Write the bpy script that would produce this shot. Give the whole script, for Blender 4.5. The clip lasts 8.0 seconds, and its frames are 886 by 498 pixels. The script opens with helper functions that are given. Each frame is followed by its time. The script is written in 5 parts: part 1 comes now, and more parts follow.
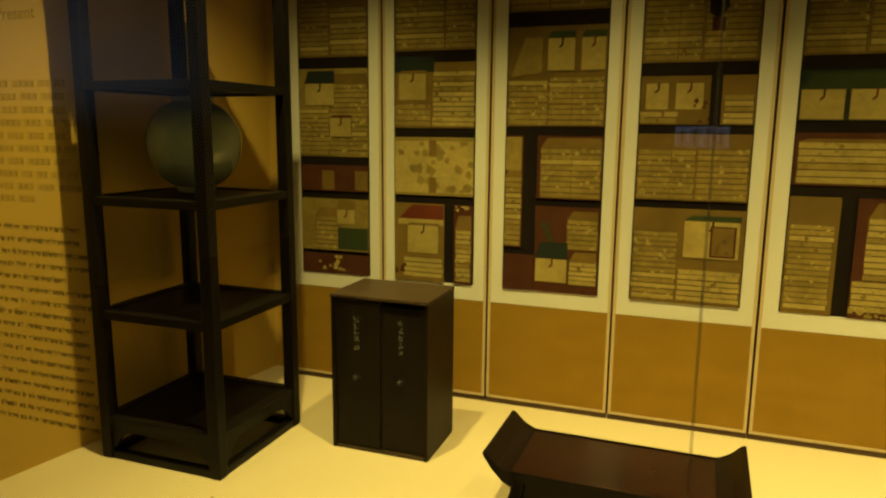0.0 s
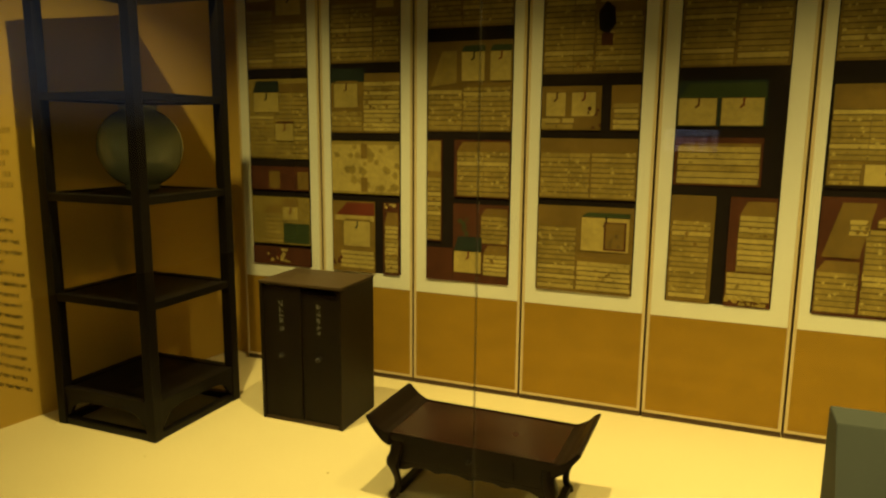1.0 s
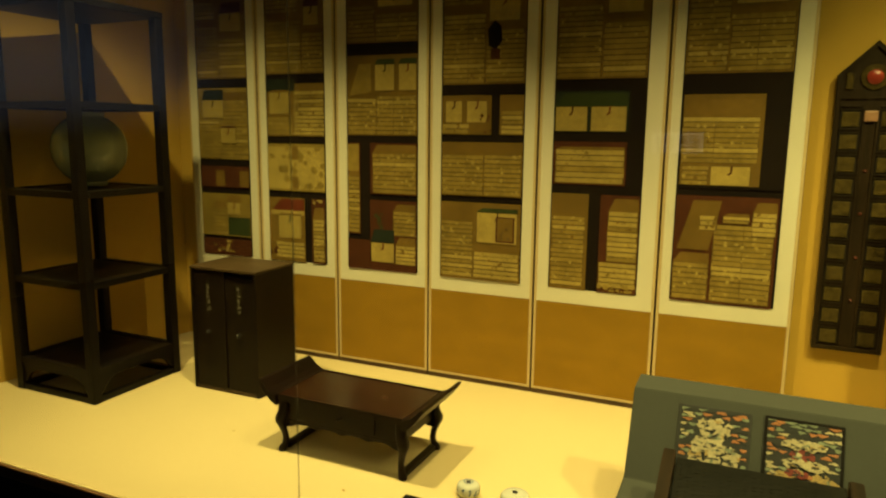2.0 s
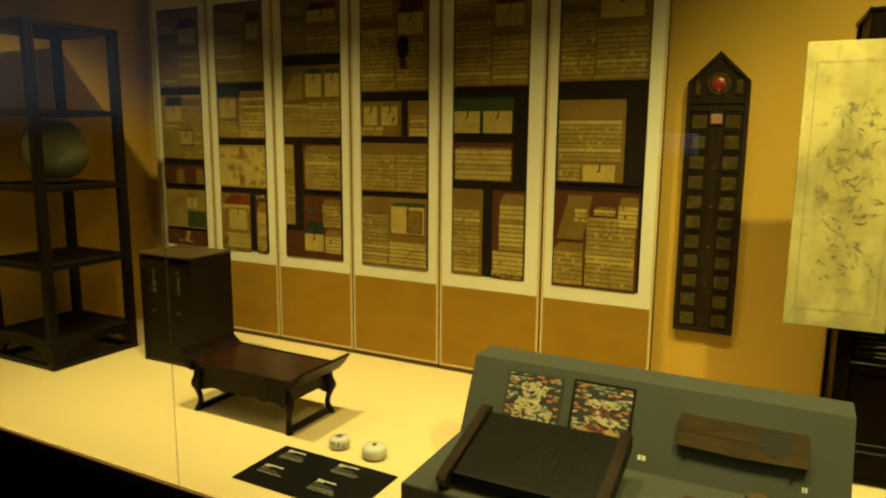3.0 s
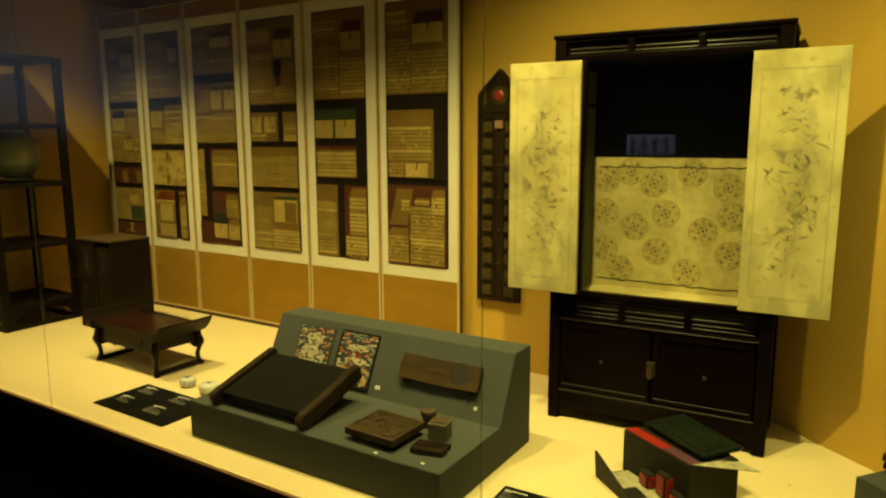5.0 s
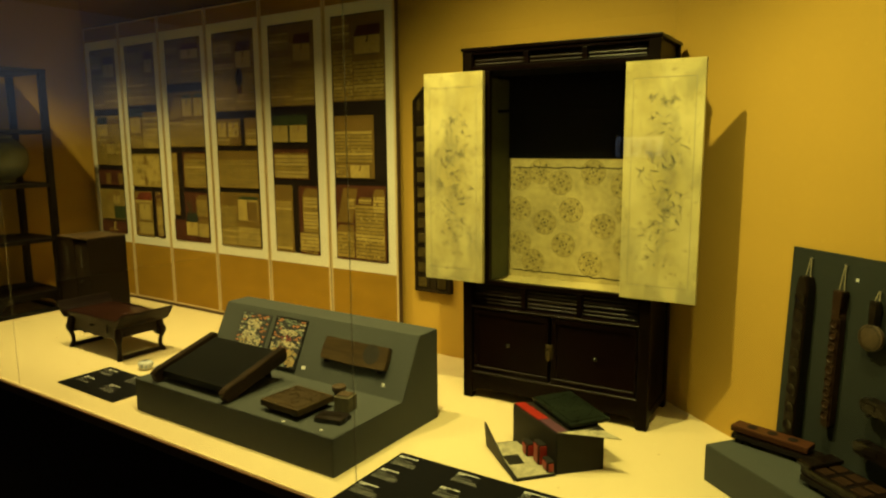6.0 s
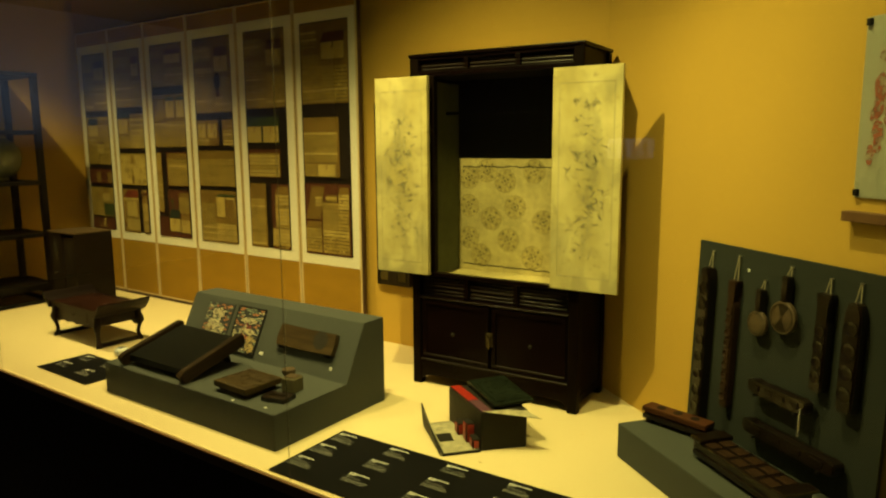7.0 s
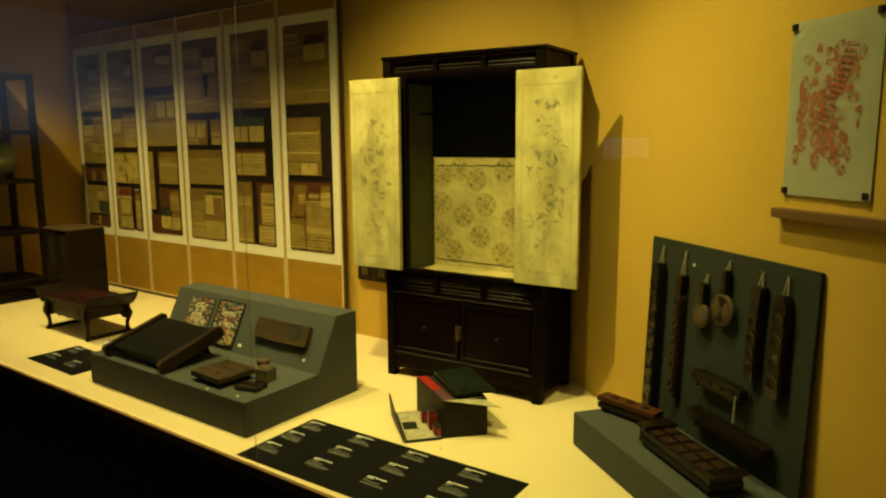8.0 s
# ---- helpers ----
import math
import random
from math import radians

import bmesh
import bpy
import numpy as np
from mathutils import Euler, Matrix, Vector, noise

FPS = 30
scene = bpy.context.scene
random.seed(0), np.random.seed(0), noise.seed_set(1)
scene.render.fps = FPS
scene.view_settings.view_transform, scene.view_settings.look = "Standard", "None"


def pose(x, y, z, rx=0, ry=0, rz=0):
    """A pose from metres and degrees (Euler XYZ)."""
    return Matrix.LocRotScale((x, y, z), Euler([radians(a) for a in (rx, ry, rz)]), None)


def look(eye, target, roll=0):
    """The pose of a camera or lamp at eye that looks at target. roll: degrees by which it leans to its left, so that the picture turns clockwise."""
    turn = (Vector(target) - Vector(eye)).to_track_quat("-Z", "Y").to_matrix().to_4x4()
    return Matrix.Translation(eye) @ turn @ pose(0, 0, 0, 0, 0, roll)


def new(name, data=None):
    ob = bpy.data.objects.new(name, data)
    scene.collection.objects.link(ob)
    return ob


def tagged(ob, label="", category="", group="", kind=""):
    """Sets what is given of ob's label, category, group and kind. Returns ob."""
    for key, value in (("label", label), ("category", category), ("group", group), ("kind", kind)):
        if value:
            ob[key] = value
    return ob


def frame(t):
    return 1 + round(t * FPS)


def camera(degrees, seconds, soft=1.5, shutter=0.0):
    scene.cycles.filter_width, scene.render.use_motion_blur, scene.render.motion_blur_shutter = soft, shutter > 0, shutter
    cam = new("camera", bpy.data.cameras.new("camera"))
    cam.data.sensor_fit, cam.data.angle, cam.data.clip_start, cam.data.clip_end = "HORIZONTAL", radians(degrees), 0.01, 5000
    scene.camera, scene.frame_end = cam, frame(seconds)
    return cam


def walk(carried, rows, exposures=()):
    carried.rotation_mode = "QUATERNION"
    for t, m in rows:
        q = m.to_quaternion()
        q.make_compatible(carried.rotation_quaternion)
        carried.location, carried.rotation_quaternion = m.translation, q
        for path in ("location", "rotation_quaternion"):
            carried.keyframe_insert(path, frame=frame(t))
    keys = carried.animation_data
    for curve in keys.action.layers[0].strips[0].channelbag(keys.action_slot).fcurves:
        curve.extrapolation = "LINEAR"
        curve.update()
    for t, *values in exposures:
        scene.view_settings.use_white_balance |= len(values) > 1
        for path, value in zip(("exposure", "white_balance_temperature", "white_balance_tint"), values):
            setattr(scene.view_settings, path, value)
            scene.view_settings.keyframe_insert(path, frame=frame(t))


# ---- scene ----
cam = camera(65.3, 8.0, soft=2.2)
PATH = [
    (0, (0.164, 0.316, 0.856), (-0.503, 2.17, 0.517), 0.5),
    (0.5, (0.321, 0.277, 0.86), (-0.37, 2.123, 0.524), 0.5),
    (1.0, (0.531, 0.224, 0.865), (-0.196, 2.057, 0.533), 0.5),
    (1.5, (0.749, 0.17, 0.87), (-0.005, 1.993, 0.543), 0.6),
    (2.8, (1.427, 0.1, 0.887), (0.54, 1.862, 0.556), 0.5),
    (3.5, (1.777, 0.071, 0.88), (0.835, 1.806, 0.563), 0.4),
    (4.5, (2.258, 0.059, 0.89), (1.242, 1.753, 0.574), 0.1),
    (5.8, (2.816, 0.063, 0.891), (1.725, 1.71, 0.579), -0.5),
    (6.5, (3.039, 0.062, 0.881), (1.922, 1.694, 0.581), -0.3),
    (7.5, (3.248, 0.067, 0.887), (2.108, 1.682, 0.58), -0.4),
    (8, (3.314, 0.07, 0.884), (2.167, 1.679, 0.579), -0.3),
]
walk(cam, [(t, look(eye, target, roll)) for t, eye, target, roll in PATH])

# ---- light ----
GLASS_Y = 1.246
BACK_Y = 2.40
GROUND = -0.72
world = bpy.data.worlds.new("world")
scene.world = world
world.use_nodes = True
world.node_tree.nodes["Background"].inputs[0].default_value = (0.30, 0.36, 0.5, 1)
world.node_tree.nodes["Background"].inputs[1].default_value = 0.006

# the row of warm spots under the lid of the case: x, y, power, aim x, aim y, cone, green share
SPOTS = [(-0.60, 1.48, 124, -0.86, 1.84, 80, 0.815), (0.02, 1.50, 136, -0.08, 1.89, 75, 0.80), (0.72, 1.50, 112, 0.76, 1.91, 74, 0.785),
         (1.36, 1.50, 92, 1.36, 1.92, 75, 0.79), (1.90, 1.30, 146, 1.90, 2.00, 102, 0.86), (2.60, 1.40, 84, 2.70, 1.80, 84, 0.88)]
LAMP_Z = 2.02
for lx, ly, power, ax, ay, cone, green in SPOTS:
    lamp = bpy.data.lights.new("case_spot", "SPOT")
    lamp.energy, lamp.color = power, (1.0, green, 0.25)
    lamp.spot_size, lamp.spot_blend, lamp.shadow_soft_size = radians(cone), 1.0, 0.020
    new("case_spot", lamp).matrix_world = look((lx, ly, LAMP_Z), (ax, ay, 0))
# unseen cool lamp, added so the pale west wall reflects as haze in the glass
wash = bpy.data.lights.new("gallery_haze_fill", "AREA")
wash.shape, wash.size, wash.size_y, wash.energy, wash.color = "RECTANGLE", 4.0, 0.3, 8, (0.66, 0.80, 1.0)
new("gallery_haze_fill", wash).matrix_world = look((-4.7, -2.6, 1.2), (-5.2, -2.6, 2.1))

# ---- materials ----
def nodes_of(name):
    m = bpy.data.materials.new(name)
    m.use_nodes = True
    nt = m.node_tree
    return m, nt, nt.nodes["Principled BSDF"]

def ramp(nt, fac, stops):
    r = nt.nodes.new("ShaderNodeValToRGB")
    while len(r.color_ramp.elements) < len(stops):
        r.color_ramp.elements.new(0.5)
    for e, (p, c) in zip(r.color_ramp.elements, stops):
        e.position, e.color = p, (*c, 1)
    nt.links.new(fac, r.inputs[0])
    return r.outputs[0]

def noise_of(nt, scale, detail=4.0, stretch=(1, 1, 1), distort=0.0):
    tc = nt.nodes.new("ShaderNodeTexCoord")
    mp = nt.nodes.new("ShaderNodeMapping")
    mp.inputs["Scale"].default_value = stretch
    nt.links.new(tc.outputs["Object"], mp.inputs[0])
    n = nt.nodes.new("ShaderNodeTexNoise")
    n.inputs["Scale"].default_value, n.inputs["Detail"].default_value = scale, detail
    n.inputs["Distortion"].default_value = distort
    nt.links.new(mp.outputs[0], n.inputs["Vector"])
    return n.outputs[0]

def mix(nt, fac, a, b, mode="MIX"):
    m = nt.nodes.new("ShaderNodeMix")
    m.data_type, m.blend_type = "RGBA", mode
    for sock, v in ((0, fac), (6, a), (7, b)):
        if isinstance(v, (int, float)):
            m.inputs[sock].default_value = v
        elif isinstance(v, tuple):
            m.inputs[sock].default_value = (*v, 1)
        else:
            nt.links.new(v, m.inputs[sock])
    return m.outputs[2]

def dim(c, k):
    return tuple(min(1, v * k) for v in c)

def surface(name, color, rough=0.6, vary=0.15, coarse=3, fine=60, bump=0.1, metal=0.0, stretch=(1, 1, 1), island=0.0, coat=0.0, spec=0.5):
    """Colour that drifts at a coarse and a fine scale, with fine relief."""
    m, nt, b = nodes_of(name)
    big = ramp(nt, noise_of(nt, coarse, 5, stretch), [(0.3, dim(color, 1 - vary)), (0.7, dim(color, 1 + vary))])
    small = noise_of(nt, fine, 3, stretch)
    col = mix(nt, 0.35, big, ramp(nt, small, [(0.3, dim(color, 1 - 1.6 * vary)), (0.7, dim(color, 1 + 1.2 * vary))]))
    if island:
        geo = nt.nodes.new("ShaderNodeNewGeometry")
        shade = ramp(nt, geo.outputs["Random Per Island"], [(0.0, (1 - island,) * 3), (1.0, (1 + 0.3 * island,) * 3)])
        col = mix(nt, 1.0, col, shade, "MULTIPLY")
    nt.links.new(col, b.inputs["Base Color"])
    r = nt.nodes.new("ShaderNodeMapRange")
    r.inputs[3].default_value, r.inputs[4].default_value = max(0.03, rough - 0.1), min(1, rough + 0.1)
    nt.links.new(small, r.inputs[0])
    nt.links.new(r.outputs[0], b.inputs["Roughness"])
    b.inputs["Metallic"].default_value = metal
    b.inputs["Coat Weight"].default_value = coat
    b.inputs["Specular IOR Level"].default_value = spec
    bp = nt.nodes.new("ShaderNodeBump")
    bp.inputs["Strength"].default_value, bp.inputs["Distance"].default_value = bump, 0.004
    nt.links.new(small, bp.inputs["Height"])
    nt.links.new(bp.outputs[0], b.inputs["Normal"])
    return m

def wood(name, dark, light, axis=0, rough=0.35, bump=0.15, coat=0.0, spec=0.15):
    """Long grain along one axis, with pores and slow drift."""
    m, nt, b = nodes_of(name)
    st = [22, 22, 22]
    st[axis] = 1.6
    grain = noise_of(nt, 3.0, 8, tuple(st), 1.2)
    drift = noise_of(nt, 4.0, 3)
    col = ramp(nt, grain, [(0.32, dark), (0.68, light)])
    col = mix(nt, 0.5, col, ramp(nt, drift, [(0.3, dark), (0.75, light)]))
    nt.links.new(col, b.inputs["Base Color"])
    r = nt.nodes.new("ShaderNodeMapRange")
    r.inputs[3].default_value, r.inputs[4].default_value = rough - 0.08, rough + 0.18
    nt.links.new(drift, r.inputs[0])
    nt.links.new(r.outputs[0], b.inputs["Roughness"])
    b.inputs["Coat Weight"].default_value = coat
    b.inputs["Specular IOR Level"].default_value = spec
    bp = nt.nodes.new("ShaderNodeBump")
    bp.inputs["Strength"].default_value, bp.inputs["Distance"].default_value = bump, 0.003
    nt.links.new(grain, bp.inputs["Height"])
    nt.links.new(bp.outputs[0], b.inputs["Normal"])
    return m

FLOOR = surface("floor_board", (0.63, 0.5175, 0.285), 0.62, 0.05, 2, 90, 0.05)
WALL = surface("ochre_wall", (0.485, 0.304, 0.052), 0.8, 0.05, 2.2, 120, 0.08, spec=0.15)
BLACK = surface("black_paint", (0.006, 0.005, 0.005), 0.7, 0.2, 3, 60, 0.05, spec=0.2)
EDGE = surface("brown_edge", (0.12, 0.0562, 0.0188), 0.5, 0.15, 5, 60, 0.05)
GALLERY = surface("gallery_paint", (0.10, 0.10, 0.11), 0.8, 0.1, 1, 40, 0.05)
GALLERY_PALE = surface("gallery_pale_paint", (0.42, 0.44, 0.48), 0.8, 0.12, 0.8, 30, 0.05)
CARPET = surface("gallery_carpet", (0.035, 0.022, 0.02), 0.95, 0.25, 4, 200, 0.3)
LACQUER = wood("black_lacquer_wood", (0.0032, 0.0022, 0.0016), (0.0082, 0.0057, 0.0037), 2, 0.42, 0.12)
LACQUER_X = wood("black_lacquer_wood_flat", (0.0037, 0.0029, 0.0022), (0.0095, 0.0069, 0.0047), 0, 0.40, 0.12)
CHEST = wood("dark_brown_wood", (0.0045, 0.0028, 0.0017), (0.0141, 0.0079, 0.0037), 2, 0.42, 0.15)
CHEST_TOP = wood("worn_brown_wood", (0.03, 0.018, 0.009), (0.084, 0.054, 0.027), 0, 0.38, 0.15)
ROSE = wood("red_brown_wood", (0.0050, 0.0021, 0.0014), (0.038, 0.0115, 0.0062), 0, 0.20, 0.1, spec=0.35)
ROSE_DARK = wood("dark_red_wood", (0.0037, 0.0019, 0.0015), (0.0128, 0.0056, 0.0037), 0, 0.34, 0.1)
CAB = wood("cabinet_black_red_wood", (0.0018, 0.0009, 0.0008), (0.0060, 0.0022, 0.0016), 0, 0.28, 0.06, 0.0, spec=0.07)
CAB_GLOSS = wood("polished_black_wood", (0.005, 0.003, 0.002), (0.013, 0.007, 0.005), 0, 0.28, 0.10, 0.05, spec=0.22)
CAB_SIDE = wood("cabinet_side_wood", (0.0022, 0.0012, 0.0008), (0.0065, 0.0034, 0.0020), 2, 0.36, 0.1, spec=0.05)
BLOCK = surface("inked_block_wood", (0.0032, 0.0036, 0.0028), 0.42, 0.6, 18, 130, 0.18, spec=0.2)
HANDLE_WOOD = wood("worn_handle_wood", (0.0030, 0.0019, 0.0011), (0.034, 0.0190, 0.0075), 1, 0.45, 0.5)
TABLET = wood("carved_tablet_wood", (0.011, 0.007, 0.0028), (0.074, 0.046, 0.0150), 0, 0.42, 0.5, spec=0.3)
MOLD = wood("mold_wood", (0.0022, 0.0012, 0.0008), (0.0105, 0.0048, 0.0026), 0, 0.26, 0.4, 0.25, spec=0.45)
MOLD_RED = wood("red_mold_wood", (0.03, 0.0108, 0.0048), (0.102, 0.036, 0.0156), 0, 0.42, 0.3)
MOLD_PALE = surface("pale_mold_wood", (0.0638, 0.042, 0.021), 0.42, 0.3, 20, 150, 0.4)
BOARD_PAINT = surface("dark_green_panel", (0.0260, 0.0300, 0.0265), 0.75, 0.08, 3, 160, 0.06, spec=0.12)
MOLD_MID = wood("worn_mold_wood", (0.0135, 0.0067, 0.0037), (0.0435, 0.0218, 0.0112), 0, 0.4, 0.4)
STAND = surface("grey_green_stand", (0.058, 0.064, 0.060), 0.8, 0.06, 3, 160, 0.06, spec=0.1)
PLATE = surface("black_caption_plate", (0.0060, 0.0060, 0.0066), 0.55, 0.2, 4, 60, 0.02, spec=0.05)
INK_WHITE = surface("white_lettering", (0.62, 0.62, 0.58), 0.6, 0.1, 30, 90, 0.0)
INK_SMALL = surface("thin_white_lettering", (0.26, 0.26, 0.24), 0.6, 0.1, 30, 90, 0.0)
INK_BROWN = surface("brown_lettering", (0.09, 0.045, 0.015), 0.6, 0.1, 30, 90, 0.0)
INK_BROWN.node_tree.nodes["Principled BSDF"].inputs["Alpha"].default_value = 0.46
CLOTH = surface("brown_screen_cloth", (0.270, 0.150, 0.0150), 0.9, 0.12, 6, 300, 0.35, stretch=(1, 1, 2.5), spec=0.08)
MOUNT = surface("white_mount_paper", (0.6, 0.57, 0.465), 0.8, 0.05, 5, 120, 0.05)
TRIM = surface("cream_trim_silk", (0.495, 0.375, 0.195), 0.7, 0.08, 8, 120, 0.05)
FRAME = surface("brown_screen_edge", (0.075, 0.0375, 0.015), 0.6, 0.15, 8, 80, 0.05)
SHELF_INK = surface("painted_dark_shelf", (0.0105, 0.0067, 0.0045), 0.85, 0.3, 12, 100, 0.05, spec=0.1)
BOOK = surface("painted_book_paper", (0.232, 0.162, 0.036), 0.85, 0.26, 14, 70, 0.05, island=0.16, spec=0.1)
BOOK_PALE = surface("painted_pale_book", (0.335, 0.250, 0.068), 0.85, 0.22, 14, 70, 0.05, island=0.14, spec=0.1)
BOOK_LINE = surface("painted_book_shadow", (0.098, 0.062, 0.018), 0.85, 0.25, 14, 70, 0.05, spec=0.1)
BOOK_TOP = surface("painted_book_cover", (0.158, 0.096, 0.020), 0.85, 0.22, 14, 70, 0.05, island=0.20, spec=0.1)
P_RED = surface("painted_red", (0.1125, 0.024, 0.0105), 0.85, 0.25, 14, 70, 0.05, spec=0.1)
P_GREEN = surface("painted_green", (0.03, 0.042, 0.015), 0.85, 0.25, 14, 70, 0.05, spec=0.1)
P_TEAL = surface("painted_teal", (0.0165, 0.0225, 0.0165), 0.85, 0.25, 14, 70, 0.05, spec=0.1)
P_MAROON = surface("painted_maroon", (0.0638, 0.021, 0.009), 0.85, 0.3, 14, 70, 0.05, spec=0.1)
CELADON = surface("grey_green_glaze", (0.225, 0.2475, 0.18), 0.14, 0.12, 9, 60, 0.03, coat=0.5)
WHITEWARE = surface("white_porcelain", (0.54, 0.555, 0.525), 0.16, 0.05, 20, 120, 0.03, coat=0.4)
COBALT = surface("cobalt_blue", (0.075, 0.1275, 0.2475), 0.2, 0.2, 60, 200, 0.02)
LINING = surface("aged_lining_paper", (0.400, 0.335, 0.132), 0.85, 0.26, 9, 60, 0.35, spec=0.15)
# greenish paper, darkened evenly to hold the shade inside the cabinet
LINING_COOL_SHADE = surface("shaded_greenish_lining_paper", (0.100, 0.108, 0.058), 0.85, 0.2, 7, 60, 0.25, spec=0.2)
MEDAL_PALE = surface("faded_pale_print", (0.350, 0.286, 0.098), 0.85, 0.2, 30, 90, 0.1, spec=0.15)
MEDAL = surface("faded_grey_print", (0.262, 0.216, 0.078), 0.85, 0.3, 30, 90, 0.1, spec=0.15)
MEDAL_DARK = surface("faded_dark_print", (0.140, 0.118, 0.048), 0.85, 0.35, 30, 90, 0.1, spec=0.15)
IRON = surface("dark_iron", (0.0263, 0.0225, 0.018), 0.45, 0.3, 20, 150, 0.1, metal=0.6)
BRASS = surface("dull_brass", (0.1073, 0.0784, 0.0371), 0.45, 0.2, 20, 150, 0.1, metal=0.9)
STEEL = surface("pale_metal", (0.45, 0.435, 0.39), 0.3, 0.1, 20, 150, 0.1, metal=0.9)
RED_LAC = surface("red_lacquer", (0.255, 0.0165, 0.009), 0.35, 0.15, 10, 80, 0.05)
PURPLE = surface("purple_paper", (0.0675, 0.0165, 0.0338), 0.7, 0.15, 10, 80, 0.05)
DARKBOX = surface("dark_paper_box", (0.0165, 0.015, 0.012), 0.5, 0.25, 8, 80, 0.15, spec=0.12)
GREENLID = surface("dark_green_lacquer", (0.0090, 0.0126, 0.0081), 0.3, 0.5, 9, 70, 0.15, spec=0.12)
MARBLED = surface("mottled_pale_paper", (0.315, 0.285, 0.18), 0.8, 0.45, 45, 120, 0.1)
PRINT_PAPER = surface("cool_print_paper", (0.5475, 0.5475, 0.4275), 0.85, 0.04, 6, 120, 0.05)
PRINT_RED = surface("red_print_ink", (0.315, 0.0975, 0.0488), 0.85, 0.40, 70, 160, 0.05)
STRING = surface("pale_cord", (0.3, 0.255, 0.165), 0.9, 0.2, 60, 200, 0.1)
TILE = surface("olive_carved_tile", (0.056, 0.039, 0.009), 0.75, 0.6, 60, 150, 0.7, spec=0.1)
PEND = wood("dark_pendant_wood", (0.0080, 0.0050, 0.0022), (0.0300, 0.0180, 0.0075), 2, 0.42, 0.3)
EMB_BASE = surface("dark_embroidery_ground", (0.0225, 0.0255, 0.03), 0.8, 0.3, 40, 200, 0.3)
EMB = [surface("embroidery_" + n, c, 0.65, 0.25, 60, 260, 0.5) for n, c in
       (("cream", (0.39, 0.345, 0.225)), ("orange", (0.345, 0.135, 0.0525)), ("sage", (0.165, 0.2025, 0.15)), ("red", (0.165, 0.0225, 0.0188)), ("gold", (0.315, 0.225, 0.09)))]

def mottle(mat, scale, low, high):
    """Ink that takes unevenly on the paper."""
    nt = mat.node_tree
    a = ramp(nt, noise_of(nt, scale, 6), [(low, (0.12, 0.12, 0.12)), (high, (0.9, 0.9, 0.9))])
    nt.links.new(a, nt.nodes["Principled BSDF"].inputs["Alpha"])
mottle(PRINT_RED, 95, 0.42, 0.58)
def door_paper():
    """Yellowed door paper with a faded ink painting: soft grey patches in the middle, stains at the rim."""
    m, nt, b = nodes_of("painted_door_paper")
    base = ramp(nt, noise_of(nt, 6, 6), [(0.36, (0.385, 0.325, 0.122)), (0.64, (0.550, 0.485, 0.215))])
    stain = ramp(nt, noise_of(nt, 11, 8, (1, 1, 0.6), 0.6), [(0.46, (0, 0, 0)), (0.62, (0.60, 0.60, 0.60))])
    speck = ramp(nt, noise_of(nt, 55, 5), [(0.58, (0, 0, 0)), (0.68, (0.45, 0.45, 0.45))])
    col = mix(nt, stain, base, (0.2325, 0.21, 0.1013))
    col = mix(nt, speck, col, (0.225, 0.18, 0.075))
    nt.links.new(col, b.inputs["Base Color"])
    b.inputs["Roughness"].default_value, b.inputs["Specular IOR Level"].default_value = 0.8, 0.15
    bp = nt.nodes.new("ShaderNodeBump")
    bp.inputs["Strength"].default_value, bp.inputs["Distance"].default_value = 0.25, 0.004
    nt.links.new(noise_of(nt, 14, 6), bp.inputs["Height"])
    nt.links.new(bp.outputs[0], b.inputs["Normal"])
    return m
DOOR_PAPER = door_paper()
INK_GREY = surface("faded_grey_ink", (0.27, 0.2363, 0.1087), 0.85, 0.35, 40, 120, 0.1)
INK_DARK = surface("faded_dark_ink", (0.15, 0.135, 0.0675), 0.85, 0.35, 40, 120, 0.1)

def ink_wash():
    """Thin grey ink that soaked unevenly into the paper."""
    w = surface("soaked_ink_wash", (0.18, 0.165, 0.0863), 0.85, 0.3, 30, 120, 0.1)
    nt = w.node_tree
    b = nt.nodes["Principled BSDF"]
    blot = ramp(nt, noise_of(nt, 11, 3, (1, 1, 0.7), 1.5), [(0.46, (0, 0, 0)), (0.68, (0.42, 0.42, 0.42))])
    streak = ramp(nt, noise_of(nt, 42, 3, (1, 1, 0.55), 2.5), [(0.42, (0.15, 0.15, 0.15)), (0.62, (1, 1, 1))])
    nt.links.new(mix(nt, 1.0, blot, streak, "MULTIPLY"), b.inputs["Alpha"])
    return w
INK_WASH = ink_wash()
for ink, strength in ((INK_GREY, 0.34), (INK_DARK, 0.50)):
    ink.node_tree.nodes["Principled BSDF"].inputs["Alpha"].default_value = strength

m, nt, b = nodes_of("case_glass")
b.inputs["Transmission Weight"].default_value, b.inputs["Roughness"].default_value, b.inputs["IOR"].default_value = 1.0, 0.0, 1.45
b.inputs["Base Color"].default_value = (0.98, 1, 0.985, 1)
GLASS = m
SEAM = surface("clear_silicone_joint", (0.58, 0.52, 0.34), 0.5, 0.2, 10, 60, 0.05)
SEAM.node_tree.nodes["Principled BSDF"].inputs["Alpha"].default_value = 0.24
m, nt, b = nodes_of("backlit_sign")
b.inputs["Emission Color"].default_value, b.inputs["Emission Strength"].default_value = (0.55, 0.68, 1.0, 1), 0.42
SIGN = m

# ---- builders ----
def thing(name, at, turn=0, label="", category="", group="", kind=""):
    ob = new(name)
    ob.empty_display_size = 0.05
    ob.matrix_world = pose(*at, 0, 0, turn)
    return tagged(ob, label, category, group, kind)

